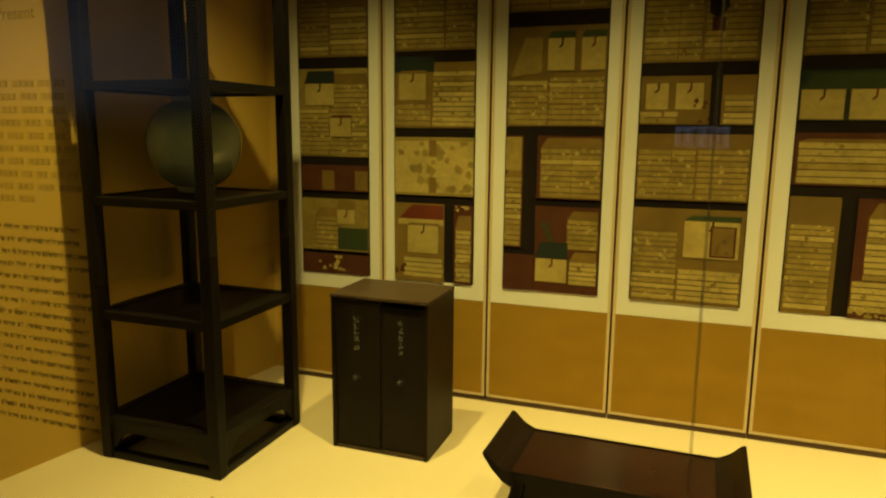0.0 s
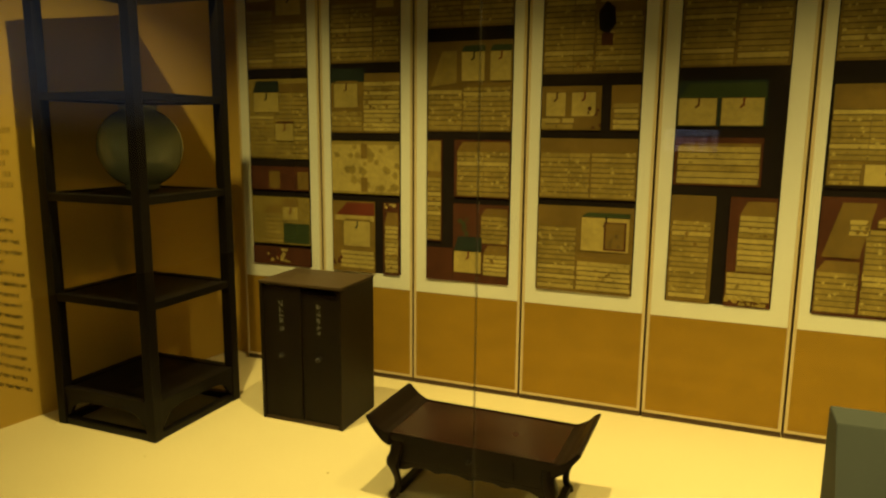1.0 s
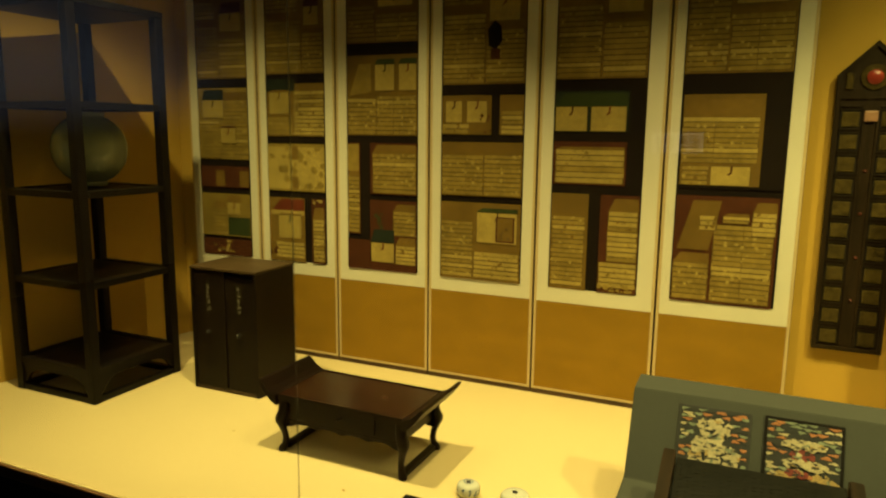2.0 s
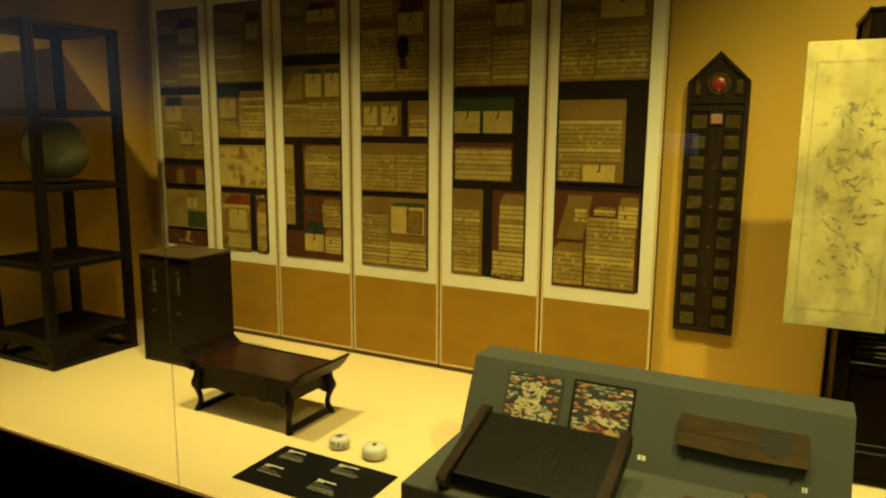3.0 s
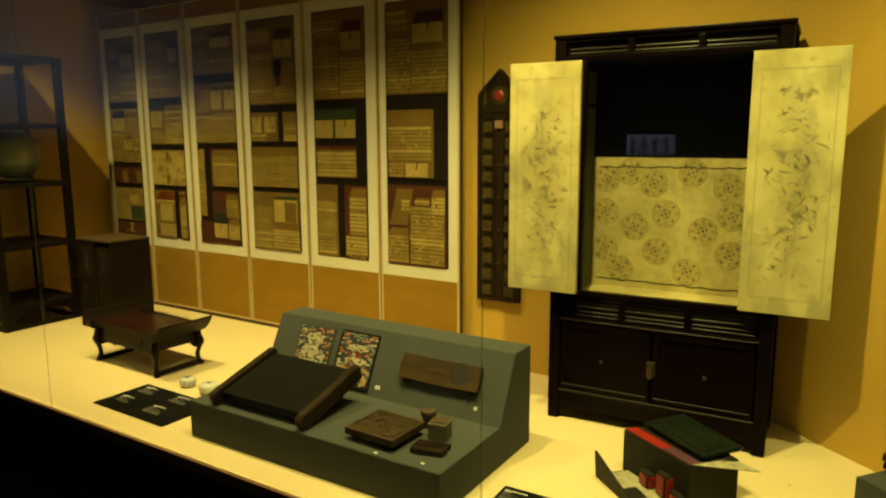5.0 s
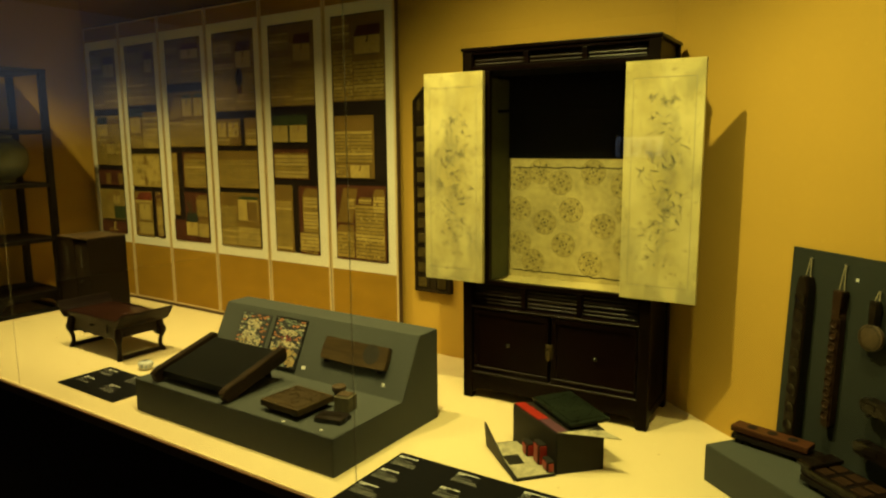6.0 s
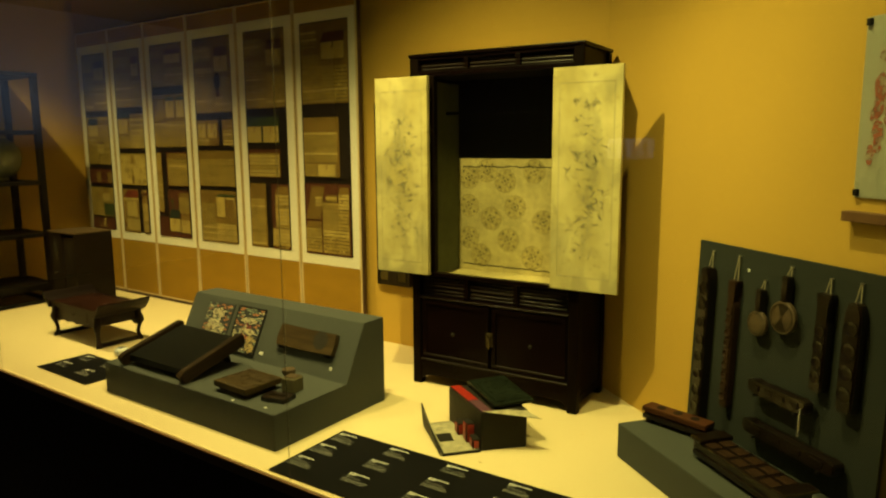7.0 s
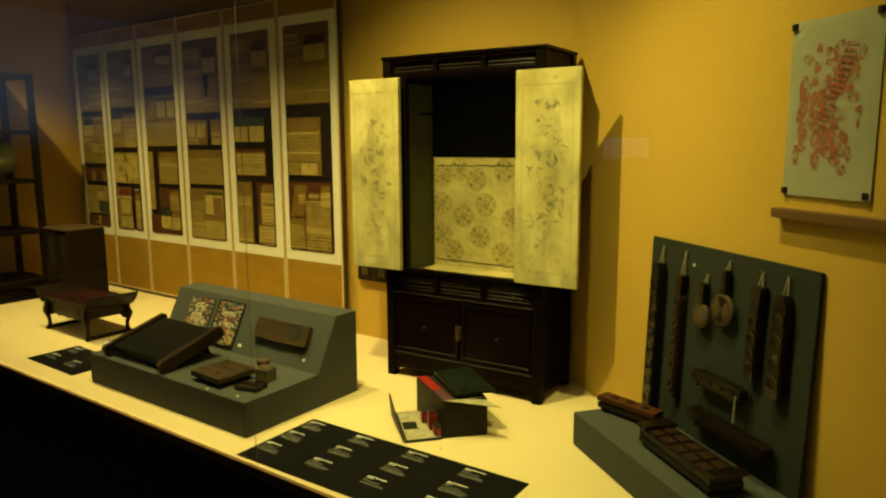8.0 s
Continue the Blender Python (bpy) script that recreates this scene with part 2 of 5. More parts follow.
def mesh_of(bm, name, mats, smooth=None):
    me = bpy.data.meshes.new(name)
    bmesh.ops.recalc_face_normals(bm, faces=bm.faces)
    bm.to_mesh(me)
    bm.free()
    for mt in mats if isinstance(mats, (list, tuple)) else [mats]:
        me.materials.append(mt)
    if smooth is not None:
        for p in me.polygons:
            p.use_smooth = True
        me.set_sharp_from_angle(angle=radians(smooth))
    return me

def part(name, bm, mats, parent=None, label="", smooth=None, at=None):
    ob = new(name, mesh_of(bm, name, mats, smooth))
    if parent is not None:
        ob.parent = parent
    if at is not None:
        ob.matrix_basis = at
    if label:
        ob["label"] = label
    return ob

def setting(name, bm, mats, label, category):
    ob = new(name, mesh_of(bm, name, mats))
    return tagged(ob, label, category, "", "structure")

def box(bm, x0, x1, y0, y1, z0, z1, bevel=0.0, m=None, mi=0):
    """A box with softened edges."""
    vs = [bm.verts.new((x, y, z)) for x in (x0, x1) for y in (y0, y1) for z in (z0, z1)]
    fs = [bm.faces.new([vs[i] for i in f]) for f in ((0, 1, 3, 2), (4, 6, 7, 5), (0, 4, 5, 1), (2, 3, 7, 6), (0, 2, 6, 4), (1, 5, 7, 3))]
    for f in fs:
        f.material_index = mi
    geo = set(vs)
    if bevel:
        es = list({e for f in fs for e in f.edges})
        out = bmesh.ops.bevel(bm, geom=es, offset=bevel, segments=2, profile=0.6, affect="EDGES")
        geo = {v for v in vs if v.is_valid} | set(out["verts"])
        for f in out["faces"]:
            f.material_index = mi
    if m is not None:
        bmesh.ops.transform(bm, matrix=m, verts=list(geo))
    return bm

def boxed(*a, **k):
    return box(bmesh.new(), *a, **k)

def prism(bm, pts, lo, hi, axis="x", bevel=0.0, mi=0):
    """A plane outline pulled along one axis."""
    def put(p, w):
        return {"x": (w, p[0], p[1]), "y": (p[0], w, p[1]), "z": (p[0], p[1], w)}[axis]
    a = [bm.verts.new(put(p, lo)) for p in pts]
    c = [bm.verts.new(put(p, hi)) for p in pts]
    fs = [bm.faces.new(a), bm.faces.new(c[::-1])]
    for i in range(len(pts)):
        j = (i + 1) % len(pts)
        fs.append(bm.faces.new((a[i], c[i], c[j], a[j])))
    for f in fs:
        f.material_index = mi
    if bevel:
        bmesh.ops.bevel(bm, geom=list({e for f in fs for e in f.edges}), offset=bevel, segments=2, affect="EDGES")
    return bm

def lathe(bm, prof, cx=0, cy=0, seg=40, mi=0):
    """A turned shape from (radius, height) pairs."""
    rings = []
    for r, z in prof:
        rings.append([bm.verts.new((cx + r * math.cos(2 * math.pi * i / seg), cy + r * math.sin(2 * math.pi * i / seg), z)) for i in range(seg)])
    for a, c in zip(rings, rings[1:]):
        for i in range(seg):
            j = (i + 1) % seg
            bm.faces.new((a[i], a[j], c[j], c[i])).material_index = mi
    bm.faces.new(rings[0][::-1]).material_index = mi
    bm.faces.new(rings[-1]).material_index = mi
    return bm

def quad(bm, pts, mi=0):
    f = bm.faces.new([bm.verts.new(p) for p in pts])
    f.material_index = mi
    return f

def flat(bm, u0, u1, z0, z1, y, mi=0):
    return quad(bm, [(u0, y, z0), (u1, y, z0), (u1, y, z1), (u0, y, z1)], mi)

def tube(bm, pts, r, seg=8):
    """A thin round rod through points."""
    rings = []
    for i, p in enumerate(pts):
        p = Vector(p)
        d = (Vector(pts[min(i + 1, len(pts) - 1)]) - Vector(pts[max(i - 1, 0)])).normalized()
        side = d.cross(Vector((0.31, 0.9, 0.2))).normalized()
        up = d.cross(side)
        rings.append([bm.verts.new(p + r * (math.cos(2 * math.pi * k / seg) * side + math.sin(2 * math.pi * k / seg) * up)) for k in range(seg)])
    for a, c in zip(rings, rings[1:]):
        for k in range(seg):
            bm.faces.new((a[k], a[(k + 1) % seg], c[(k + 1) % seg], c[k]))
    bm.faces.new(rings[0]), bm.faces.new(rings[-1][::-1])
    return bm

def disc_y(bm, cx, cz, r, y, mi=0, seg=20, rx=1.0):
    return quad(bm, [(cx + rx * r * math.cos(2 * math.pi * k / seg), y, cz + r * math.sin(2 * math.pi * k / seg)) for k in range(seg)], mi)

def ring_y(bm, cx, cz, r0, r1, y, mi=0, seg=24):
    for k in range(seg):
        a, c = 2 * math.pi * k / seg, 2 * math.pi * (k + 1) / seg
        quad(bm, [(cx + r * math.cos(t), y, cz + r * math.sin(t)) for r, t in ((r0, a), (r1, a), (r1, c), (r0, c))], mi)

# ---- the case ----
LEFT_FOOT, LEFT_CORNER = Vector((-1.416, 1.225, 0)), Vector((-1.228, BACK_Y, 0))
WALL_TURN = radians(38)
RIGHT_CORNER = Vector((2.229, BACK_Y, 0))
RIGHT_DIR = Vector((math.cos(WALL_TURN), -math.sin(WALL_TURN), 0))
RIGHT_END = RIGHT_CORNER + RIGHT_DIR * 1.9
CASE_TOP = 2.10

def wall(name, a, c, z0, z1, thick, label):
    """A wall with thickness, on the outer side of the line from a to c."""
    d = (c - a).normalized()
    out = Vector((-d.y, d.x, 0)) * thick
    bm = bmesh.new()
    prism(bm, [(p.x, p.y) for p in (a, c, c + out, a + out)], z0, z1, "z")
    return setting(name, bm, WALL, label, "wall")

wall("wall_north", LEFT_CORNER + Vector((-0.15, 0, 0)), RIGHT_CORNER + Vector((0.12, 0, 0)), -0.05, CASE_TOP, 0.10, "ochre painted back wall of the display case")
wall("wall_west", LEFT_FOOT, LEFT_CORNER - (LEFT_CORNER - LEFT_FOOT).normalized() * 0.002, 0.0, CASE_TOP, 0.10, "ochre painted side wall of the display case")
wall("wall_east", RIGHT_CORNER + RIGHT_DIR * 0.002, RIGHT_END, 0.0, CASE_TOP, 0.10, "ochre painted angled end wall of the display case")
bm = boxed(-3.2, 4.6, 1.238, BACK_Y, -0.03, 0.0, bevel=0.002)
setting("floor", bm, FLOOR, "cream painted floor board of the display case", "floor")
setting("trim", boxed(-3.2, 4.6, 1.229, 1.2378, -0.034, -0.002, bevel=0.002), EDGE, "thin brown edging strip along the case floor", "trim")
setting("plinth", boxed(-3.2, 4.6, 1.244, 1.32, GROUND, -0.0345), BLACK, "black front of the plinth under the case", "plinth")
setting("ceiling", boxed(-1.6, 4.2, 1.215, 2.55, CASE_TOP, CASE_TOP + 0.06), BLACK, "black lid of the display case", "ceiling")

# ---- the gallery behind the glass front ----
setting("ground", boxed(-5.4, 7.0, -6.6, 1.30, GROUND - 0.1, GROUND), CARPET, "dark carpet of the dim gallery", "floor")
setting("gallery_ceiling", boxed(-5.4, 7.0, -6.6, 1.21, 2.45, 2.55), GALLERY, "dark ceiling of the gallery", "ceiling")
setting("gallery_wall_west", boxed(-5.5, -5.4, -6.6, 1.3, GROUND, 2.5), GALLERY_PALE, "pale grey wall of the gallery", "wall")
setting("gallery_wall_east", boxed(7.0, 7.1, -6.6, 1.3, GROUND, 2.5), GALLERY, "dark wall of the gallery", "wall")
setting("gallery_wall_south", boxed(-5.5, 7.1, -6.7, -6.6, GROUND, 2.5), GALLERY, "dark far wall of the gallery", "wall")
setting("header", boxed(-5.4, 7.0, 1.20, 1.262, 2.1605, 2.449), BLACK, "black header above the glass", "wall")
setting("gallery_pier_west", boxed(-5.4, -3.2, 1.235, 1.335, GROUND, 2.16), GALLERY, "dark gallery wall beside the case", "wall")
setting("gallery_pier_east", boxed(4.6, 7.0, 1.235, 1.335, GROUND, 2.16), GALLERY, "dark gallery wall beside the case", "wall")

# ---- the glass front ----
SEAMS = [-1.47, 0.185, 1.84, 3.48]
pane = part("glass_front", boxed(-3.12, 4.55, GLASS_Y - 0.004, GLASS_Y + 0.004, 0.0, CASE_TOP), GLASS)
tagged(pane, "clear glass front of the display case", "glass", "", "structure")
pane.visible_shadow = False
for a in SEAMS:
    s = part("joint", boxed(a - 0.0022, a + 0.0022, GLASS_Y - 0.0052, GLASS_Y - 0.0042, 0.0, CASE_TOP), SEAM)
    tagged(s, "thin pale joint between two glass panes", "joint", "glass joints", "structure")

# ---- four-tier open shelf ----
def open_shelf():
    t = thing("open_shelf", (-1.252, 1.62, 0), 0, "tall black-lacquered wooden shelf with four open tiers", "shelf")
    w, d, top = 0.372, 0.37, 1.275
    for x in (0, w - 0.032):
        for y in (0, d - 0.032):
            part("post", boxed(x, x + 0.032, y, y + 0.032, 0.0, top - 0.022, bevel=0.003), LACQUER, t)
    bm = boxed(-0.002, w + 0.002, -0.002, d + 0.002, top - 0.022, top, bevel=0.004)
    part("top_board", bm, LACQUER_X, t)
    for z in (0.115, 0.398, 0.688, 0.965):
        bm = bmesh.new()
        box(bm, 0.006, w - 0.006, 0.006, d - 0.006, z - 0.016, z - 0.004, bevel=0.001)
        box(bm, 0.032, w - 0.032, 0.002, 0.030, z - 0.022, z, bevel=0.002)
        box(bm, 0.032, w - 0.032, d - 0.030, d - 0.002, z - 0.022, z, bevel=0.002)
        box(bm, 0.002, 0.030, 0.032, d - 0.032, z - 0.022, z, bevel=0.002)
        box(bm, w - 0.030, w - 0.002, 0.032, d - 0.032, z - 0.022, z, bevel=0.002)
        part("tier", bm, LACQUER_X, t)
    # curved aprons under the lowest tier and floor runners
    n = 14
    def apron(length):
        pts = [(0.032, 0.093), (length - 0.032, 0.093), (length - 0.032, 0.030)]
        for k in range(n + 1):
            s = k / n
            x = length - 0.040 - s * (length - 0.080)
            pts.append((x, 0.078 - 0.048 * abs(2 * s - 1) ** 6))
        pts.append((0.032, 0.030))
        return pts
    for y in (0.006, d - 0.018):
        part("apron", prism(bmesh.new(), apron(w), y, y + 0.012, "y"), LACQUER_X, t)
    for x in (0.006, w - 0.018):
        part("apron", prism(bmesh.new(), apron(d), x, x + 0.012, "x"), LACQUER_X, t)
    for y in (0.003, d - 0.027):
        part("runner", boxed(0.032, w - 0.032, y, y + 0.024, 0.0, 0.020, bevel=0.002), LACQUER_X, t)
    for x in (0.003, w - 0.027):
        part("runner", boxed(x, x + 0.024, 0.032, d - 0.032, 0.0, 0.020, bevel=0.002), LACQUER_X, t)
open_shelf()

def round_jar():
    prof = [(0.046, 0), (0.049, 0.003), (0.050, 0.012)]
    for k in range(1, 25):
        a = math.pi * (k / 25)
        r = 0.121 * math.sin(a) ** 0.86 * (1 + 0.10 * (k / 25 - 0.5))
        prof.append((max(0.051, r), 0.008 + 0.232 * (1 - math.cos(a)) / 2))
    prof += [(0.053, 0.241), (0.055, 0.247), (0.051, 0.249), (0.047, 0.244), (0.042, 0.225)]
    ob = part("round_jar", lathe(bmesh.new(), prof, seg=56), CELADON, smooth=50)
    ob.location = (-1.080, 1.832, 0.6885)
    tagged(ob, "round grey-green glazed ceramic jar standing on the shelf", "jar")
round_jar()

# ---- two-door book chest ----
def book_chest():
    t = thing("book_chest", (-0.716, 1.888, 0), 0, "dark brown wooden book chest with two plain doors", "chest")
    w, d, h = 0.276, 0.205, 0.430
    part("side_panel", boxed(0, 0.012, 0.002, d, 0.0, h - 0.0105, bevel=0.002), CHEST, t)
    part("side_panel", boxed(w - 0.012, w, 0.002, d, 0.0, h - 0.0105, bevel=0.002), CHEST, t)
    part("back_panel", boxed(0.012, w - 0.012, d - 0.010, d, 0.0, h - 0.0105), CHEST, t)
    part("bottom_board", boxed(0.012, w - 0.012, 0.004, d - 0.010, 0.0, 0.010, bevel=0.001), CHEST_TOP, t)
    part("top_board", boxed(-0.002, w + 0.002, 0.0, d + 0.001, h - 0.010, h, bevel=0.003), CHEST_TOP, t, "worn lighter brown top board")
    for i, (x0, x1, z1) in enumerate(((0.013, w / 2 + 0.004, h - 0.012), (w / 2 + 0.005, w - 0.013, h - 0.026))):
        dr = part("door", boxed(x0, x1, 0.005 + 0.004 * i, 0.019, 0.012, z1, bevel=0.0018), CHEST, t)
        cx, y = (x0 + x1) / 2 - 0.004, 0.005 + 0.004 * i
        k = lathe(bmesh.new(), [(0.010, 0), (0.0105, 0.002), (0.004, 0.004), (0.004, 0.010), (0.007, 0.014), (0.004, 0.018)], seg=16)
        bmesh.ops.transform(k, matrix=pose(cx, y + 0.0005, 0.208, 90), verts=k.verts)
        part("knob", k, IRON, dr, "small dark iron knob", smooth=40)
        bm = bmesh.new()
        rnd = random.Random(5 + i)
        for g in range(5):
            z = 0.372 - g * 0.020
            for s in range(5):
                a, c = sorted((rnd.uniform(-0.0075, 0.0075), rnd.uniform(-0.0075, 0.0075)))
                zz = z - rnd.uniform(0, 0.014)
                if rnd.random() < 0.55:
                    box(bm, cx + a, cx + c + 0.003, y - 0.0006, y + 0.001, zz, zz + 0.0016)
                else:
                    box(bm, cx + a, cx + a + 0.0016, y - 0.0006, y + 0.001, zz - 0.004, zz + 0.005)
        part("inscription", bm, surface("chalky_grey", (0.17, 0.16, 0.12), 0.8, 0.3, 60, 200), dr, "faint grey column of unreadable marks")
book_chest()

# ---- folding screen with a painted bookcase ----
SCREEN_Y = 2.34
EDGES = [-1.118, -0.772, -0.417, -0.036, 0.355, 0.752, 1.138]
PICTURES = [(-1.072, -0.818), (-0.730, -0.463), (-0.369, -0.079), (0.010, 0.308), (0.405, 0.692), (0.792, 1.086)]
PIC_LO, PIC_HI = 0.378, 1.415
PM = [SHELF_INK, BOOK_LINE, BOOK, BOOK_PALE, BOOK_TOP, P_RED, P_GREEN, P_TEAL, P_MAROON]
INK, LINE, BK, PALE, COVER, RED, GRN, TEAL, MAR = range(9)

class Picture:
    """Painted shapes in thin layers of paint on one sheet."""
    def __init__(self, seed):
        self.bm, self.rnd, self.lift = bmesh.new(), random.Random(seed), 0.0

    def y(self):
        """Each stroke lies a hair above the one before."""
        self.lift += 4e-6
        return -0.0003 - self.lift

    def patch(self, u0, u1, z0, z1, mi, level=1, skew=0.0):
        self.lift += 8e-6
        y = self.y()
        quad(self.bm, [(u0, y, z0), (u1, y, z0), (u1 + skew, y, z1), (u0 + skew, y, z1)], mi)

    def stack(self, u0, u1, z0, z1, pitch=0.0155, tone=BK, cover=0.0):
        """A pile of books: thin dark seams between even pale edges, worn spots, the top cover above."""
        r = self.rnd
        top = z1 - cover
        self.patch(u0, u1, z0, top, LINE)
        n = max(2, round((top - z0) / pitch))
        p = (top - z0) / n
        joint = u0 + (u1 - u0) * r.uniform(0.42, 0.60) if u1 - u0 > 0.14 and tone == BK else None
        for k in range(n):
            a, c = u0 + r.uniform(0, 0.003), u1 - r.uniform(0, 0.004)
            z = z0 + k * p
            lo, hi = z + p * r.uniform(0.10, 0.17), z + p * r.uniform(0.88, 0.96)
            tilt = r.uniform(-0.0006, 0.0006)
            self.lift += 8e-6
            y = self.y()
            tn = tone if r.random() < 0.88 else (BK if tone == PALE else PALE)
            for s0, s1 in (((a, c),) if joint is None else ((a, joint - 0.0008), (joint + 0.0008, c))):
                quad(self.bm, [(s0, y, lo), (s1, y, lo + tilt), (s1, y, hi + tilt), (s0, y, hi)], tn)
        for _ in range(int(90 * (u1 - u0) * (top - z0) / 0.02)):
            if r.random() < 0.25:
                self.blots(u0, u1 - 0.002, z0 + 0.002, top, PALE if tone == BK else BK, 1, r.uniform(0.003, 0.007))
        if r.random() < 0.5:
            cu, cz = r.uniform(u0 + 0.02, u1 - 0.02), r.uniform(z0, top)
            for _ in range(5):
                self.blots(max(u0, cu - 0.03), min(u1, cu + 0.03), max(z0, cz - 0.03), min(top, cz + 0.03), COVER, 1, 0.006)
        if cover:
            s = min(0.02, (u1 - u0) * 0.2)
            quad(self.bm, [(u0, self.y(), top), (u1, self.y(), top), (u1 - 0.002, self.y(), z1), (u0 + s, self.y(), z1)], COVER)

    def case(self, u0, u1, z0, z1, lid=COVER, tag=MAR, lid_h=0.35):
        """A book box with a coloured lid, seen from slightly above, with a hanging tag."""
        zm = z1 - (z1 - z0) * lid_h
        s = (u1 - u0) * 0.14
        self.patch(u0, u1, z0, zm, LINE, 2)
        self.patch(u0 + 0.002, u1 - 0.002, z0 + 0.002, zm - 0.002, PALE, 3)
        quad(self.bm, [(u0, self.y(), zm), (u1, self.y(), zm), (u1, self.y(), z1), (u0 + s, self.y(), z1)], lid)
        cx = (u0 + u1) / 2
        quad(self.bm, [(cx, self.y(), zm), (cx + 0.006, self.y(), zm), (cx + 0.005, self.y(), zm - 0.022), (cx - 0.006, self.y(), zm - 0.030), (cx - 0.007, self.y(), zm - 0.024), (cx, self.y(), zm - 0.018)], tag)

    def blots(self, u0, u1, z0, z1, mi, n, size):
        for _ in range(n):
            u, z, s = self.rnd.uniform(u0, u1), self.rnd.uniform(z0, z1), size * self.rnd.uniform(0.5, 1.2)
            pts = []
            for k in range(9):
                a = 2 * math.pi * k / 9
                q = s * self.rnd.uniform(0.6, 1.1)
                pts.append((min(u1, max(u0, u + q * math.cos(a))), self.y(), min(z1, max(z0, z + q * math.sin(a)))))
            quad(self.bm, pts, mi)

def upper_books(p, u0, u1, z0, split):
    p.patch(u0, u1, z0, PIC_HI - 0.004, COVER, 1)
    m = u0 + (u1 - u0) * split
    p.stack(u0 + 0.004, m, z0 + 0.004, z0 + (PIC_HI - z0) * 0.66, cover=0.02)
    p.stack(m + 0.004, u1 - 0.004, z0 + 0.004, z0 + (PIC_HI - z0) * 0.50, cover=0.015)
    p.case(m + 0.012, u1 - 0.02, z0 + (PIC_HI - z0) * 0.53, z0 + (PIC_HI - z0) * 0.86, MAR, P_TAGS[int(split * 10) % 2])
    p.stack(u0 + 0.004, m - 0.01, z0 + (PIC_HI - z0) * 0.68, PIC_HI - 0.02, cover=0.02)
P_TAGS = (INK, RED)

def paint_1(p, u0, u1):
    upper_books(p, u0, u1, 1.083, 0.45)
    p.patch(u0, u1, 0.768, 1.047, BK, 1)
    p.stack(u0 + 0.11, u1, 0.772, 1.03, cover=0.03)
    p.case(u0 + 0.02, u0 + 0.13, 0.93, 1.04, TEAL, INK)
    p.stack(u0, u0 + 0.11, 0.772, 0.92)
    p.case(u0 + 0.11, u0 + 0.19, 0.83, 0.90, MAR, RED, 0.1)
    p.patch(u0, u1, 0.655, 0.740, MAR, 1)
    for k in range(4):
        p.patch(u0 + 0.02 + 0.06 * k, u0 + 0.065 + 0.06 * k, 0.660, 0.728 - 0.006 * (k % 2), COVER if k % 2 else MAR, 2)
    p.patch(u0, u1, 0.457, 0.630, BK, 1)
    p.stack(u0 + 0.05, u0 + 0.15, 0.46, 0.60, cover=0.03)
    p.case(u0 + 0.13, u0 + 0.20, 0.545, 0.625, COVER, RED)
    p.patch(u0 + 0.135, u1 - 0.003, 0.462, 0.535, GRN, 4)
    p.patch(u0, u1, PIC_LO, 0.445, MAR, 1)
    p.blots(u0 + 0.06, u0 + 0.17, 0.39, 0.44, PALE, 10, 0.009)
    p.blots(u0 + 0.05, u0 + 0.2, 0.385, 0.43, RED, 5, 0.007)

def paint_2(p, u0, u1):
    upper_books(p, u0, u1, 1.094, 0.62)
    p.patch(u0, u1, 0.862, 1.058, COVER, 1)
    p.patch(u0, u0 + 0.13, 1.03, 1.075, TEAL, 3)
    p.case(u0 + 0.01, u0 + 0.105, 0.945, 1.035, COVER, MAR, 0.08)
    p.stack(u0, u0 + 0.12, 0.866, 0.935)
    p.stack(u0 + 0.125, u1, 0.866, 1.03, tone=PALE)
    p.blots(u0 + 0.13, u1 - 0.01, 0.90, 1.03, COVER, 14, 0.007)
    p.patch(u0, u1, 0.654, 0.834, BK, 1)
    p.patch(u0 + 0.002, u1 - 0.002, 0.662, 0.822, PALE, 2)
    p.blots(u0, u1, 0.665, 0.82, BK, 26, 0.016)
    for z0, z1 in ((0.662, 0.71), (0.775, 0.826)):
        p.patch(u0 + 0.115, u0 + 0.14, z0, z1, COVER, 7)
    p.patch(u0, u0 + 0.168, PIC_LO, 0.628, COVER, 1)
    quad(p.bm, [(u0 + 0.012, p.y(), 0.575), (u0 + 0.165, p.y(), 0.575), (u0 + 0.165, p.y(), 0.623), (u0 + 0.06, p.y(), 0.623)], RED)
    p.patch(u0 + 0.012, u0 + 0.165, 0.560, 0.578, PALE, 6)
    p.case(u0 + 0.042, u0 + 0.150, 0.468, 0.566, COVER, TEAL, 0.06)
    p.stack(u0 + 0.03, u0 + 0.165, 0.39, 0.455, tone=PALE)
    p.blots(u0, u0 + 0.04, 0.39, 0.44, MAR, 5, 0.01)
    p.patch(u0 + 0.199, u1, PIC_LO, 0.628, MAR, 1)
    p.stack(u0 + 0.205, u1 - 0.004, 0.385, 0.595, tone=PALE, cover=0.045)
    p.blots(u0 + 0.205, u1 - 0.01, 0.60, 0.625, PALE, 7, 0.007)

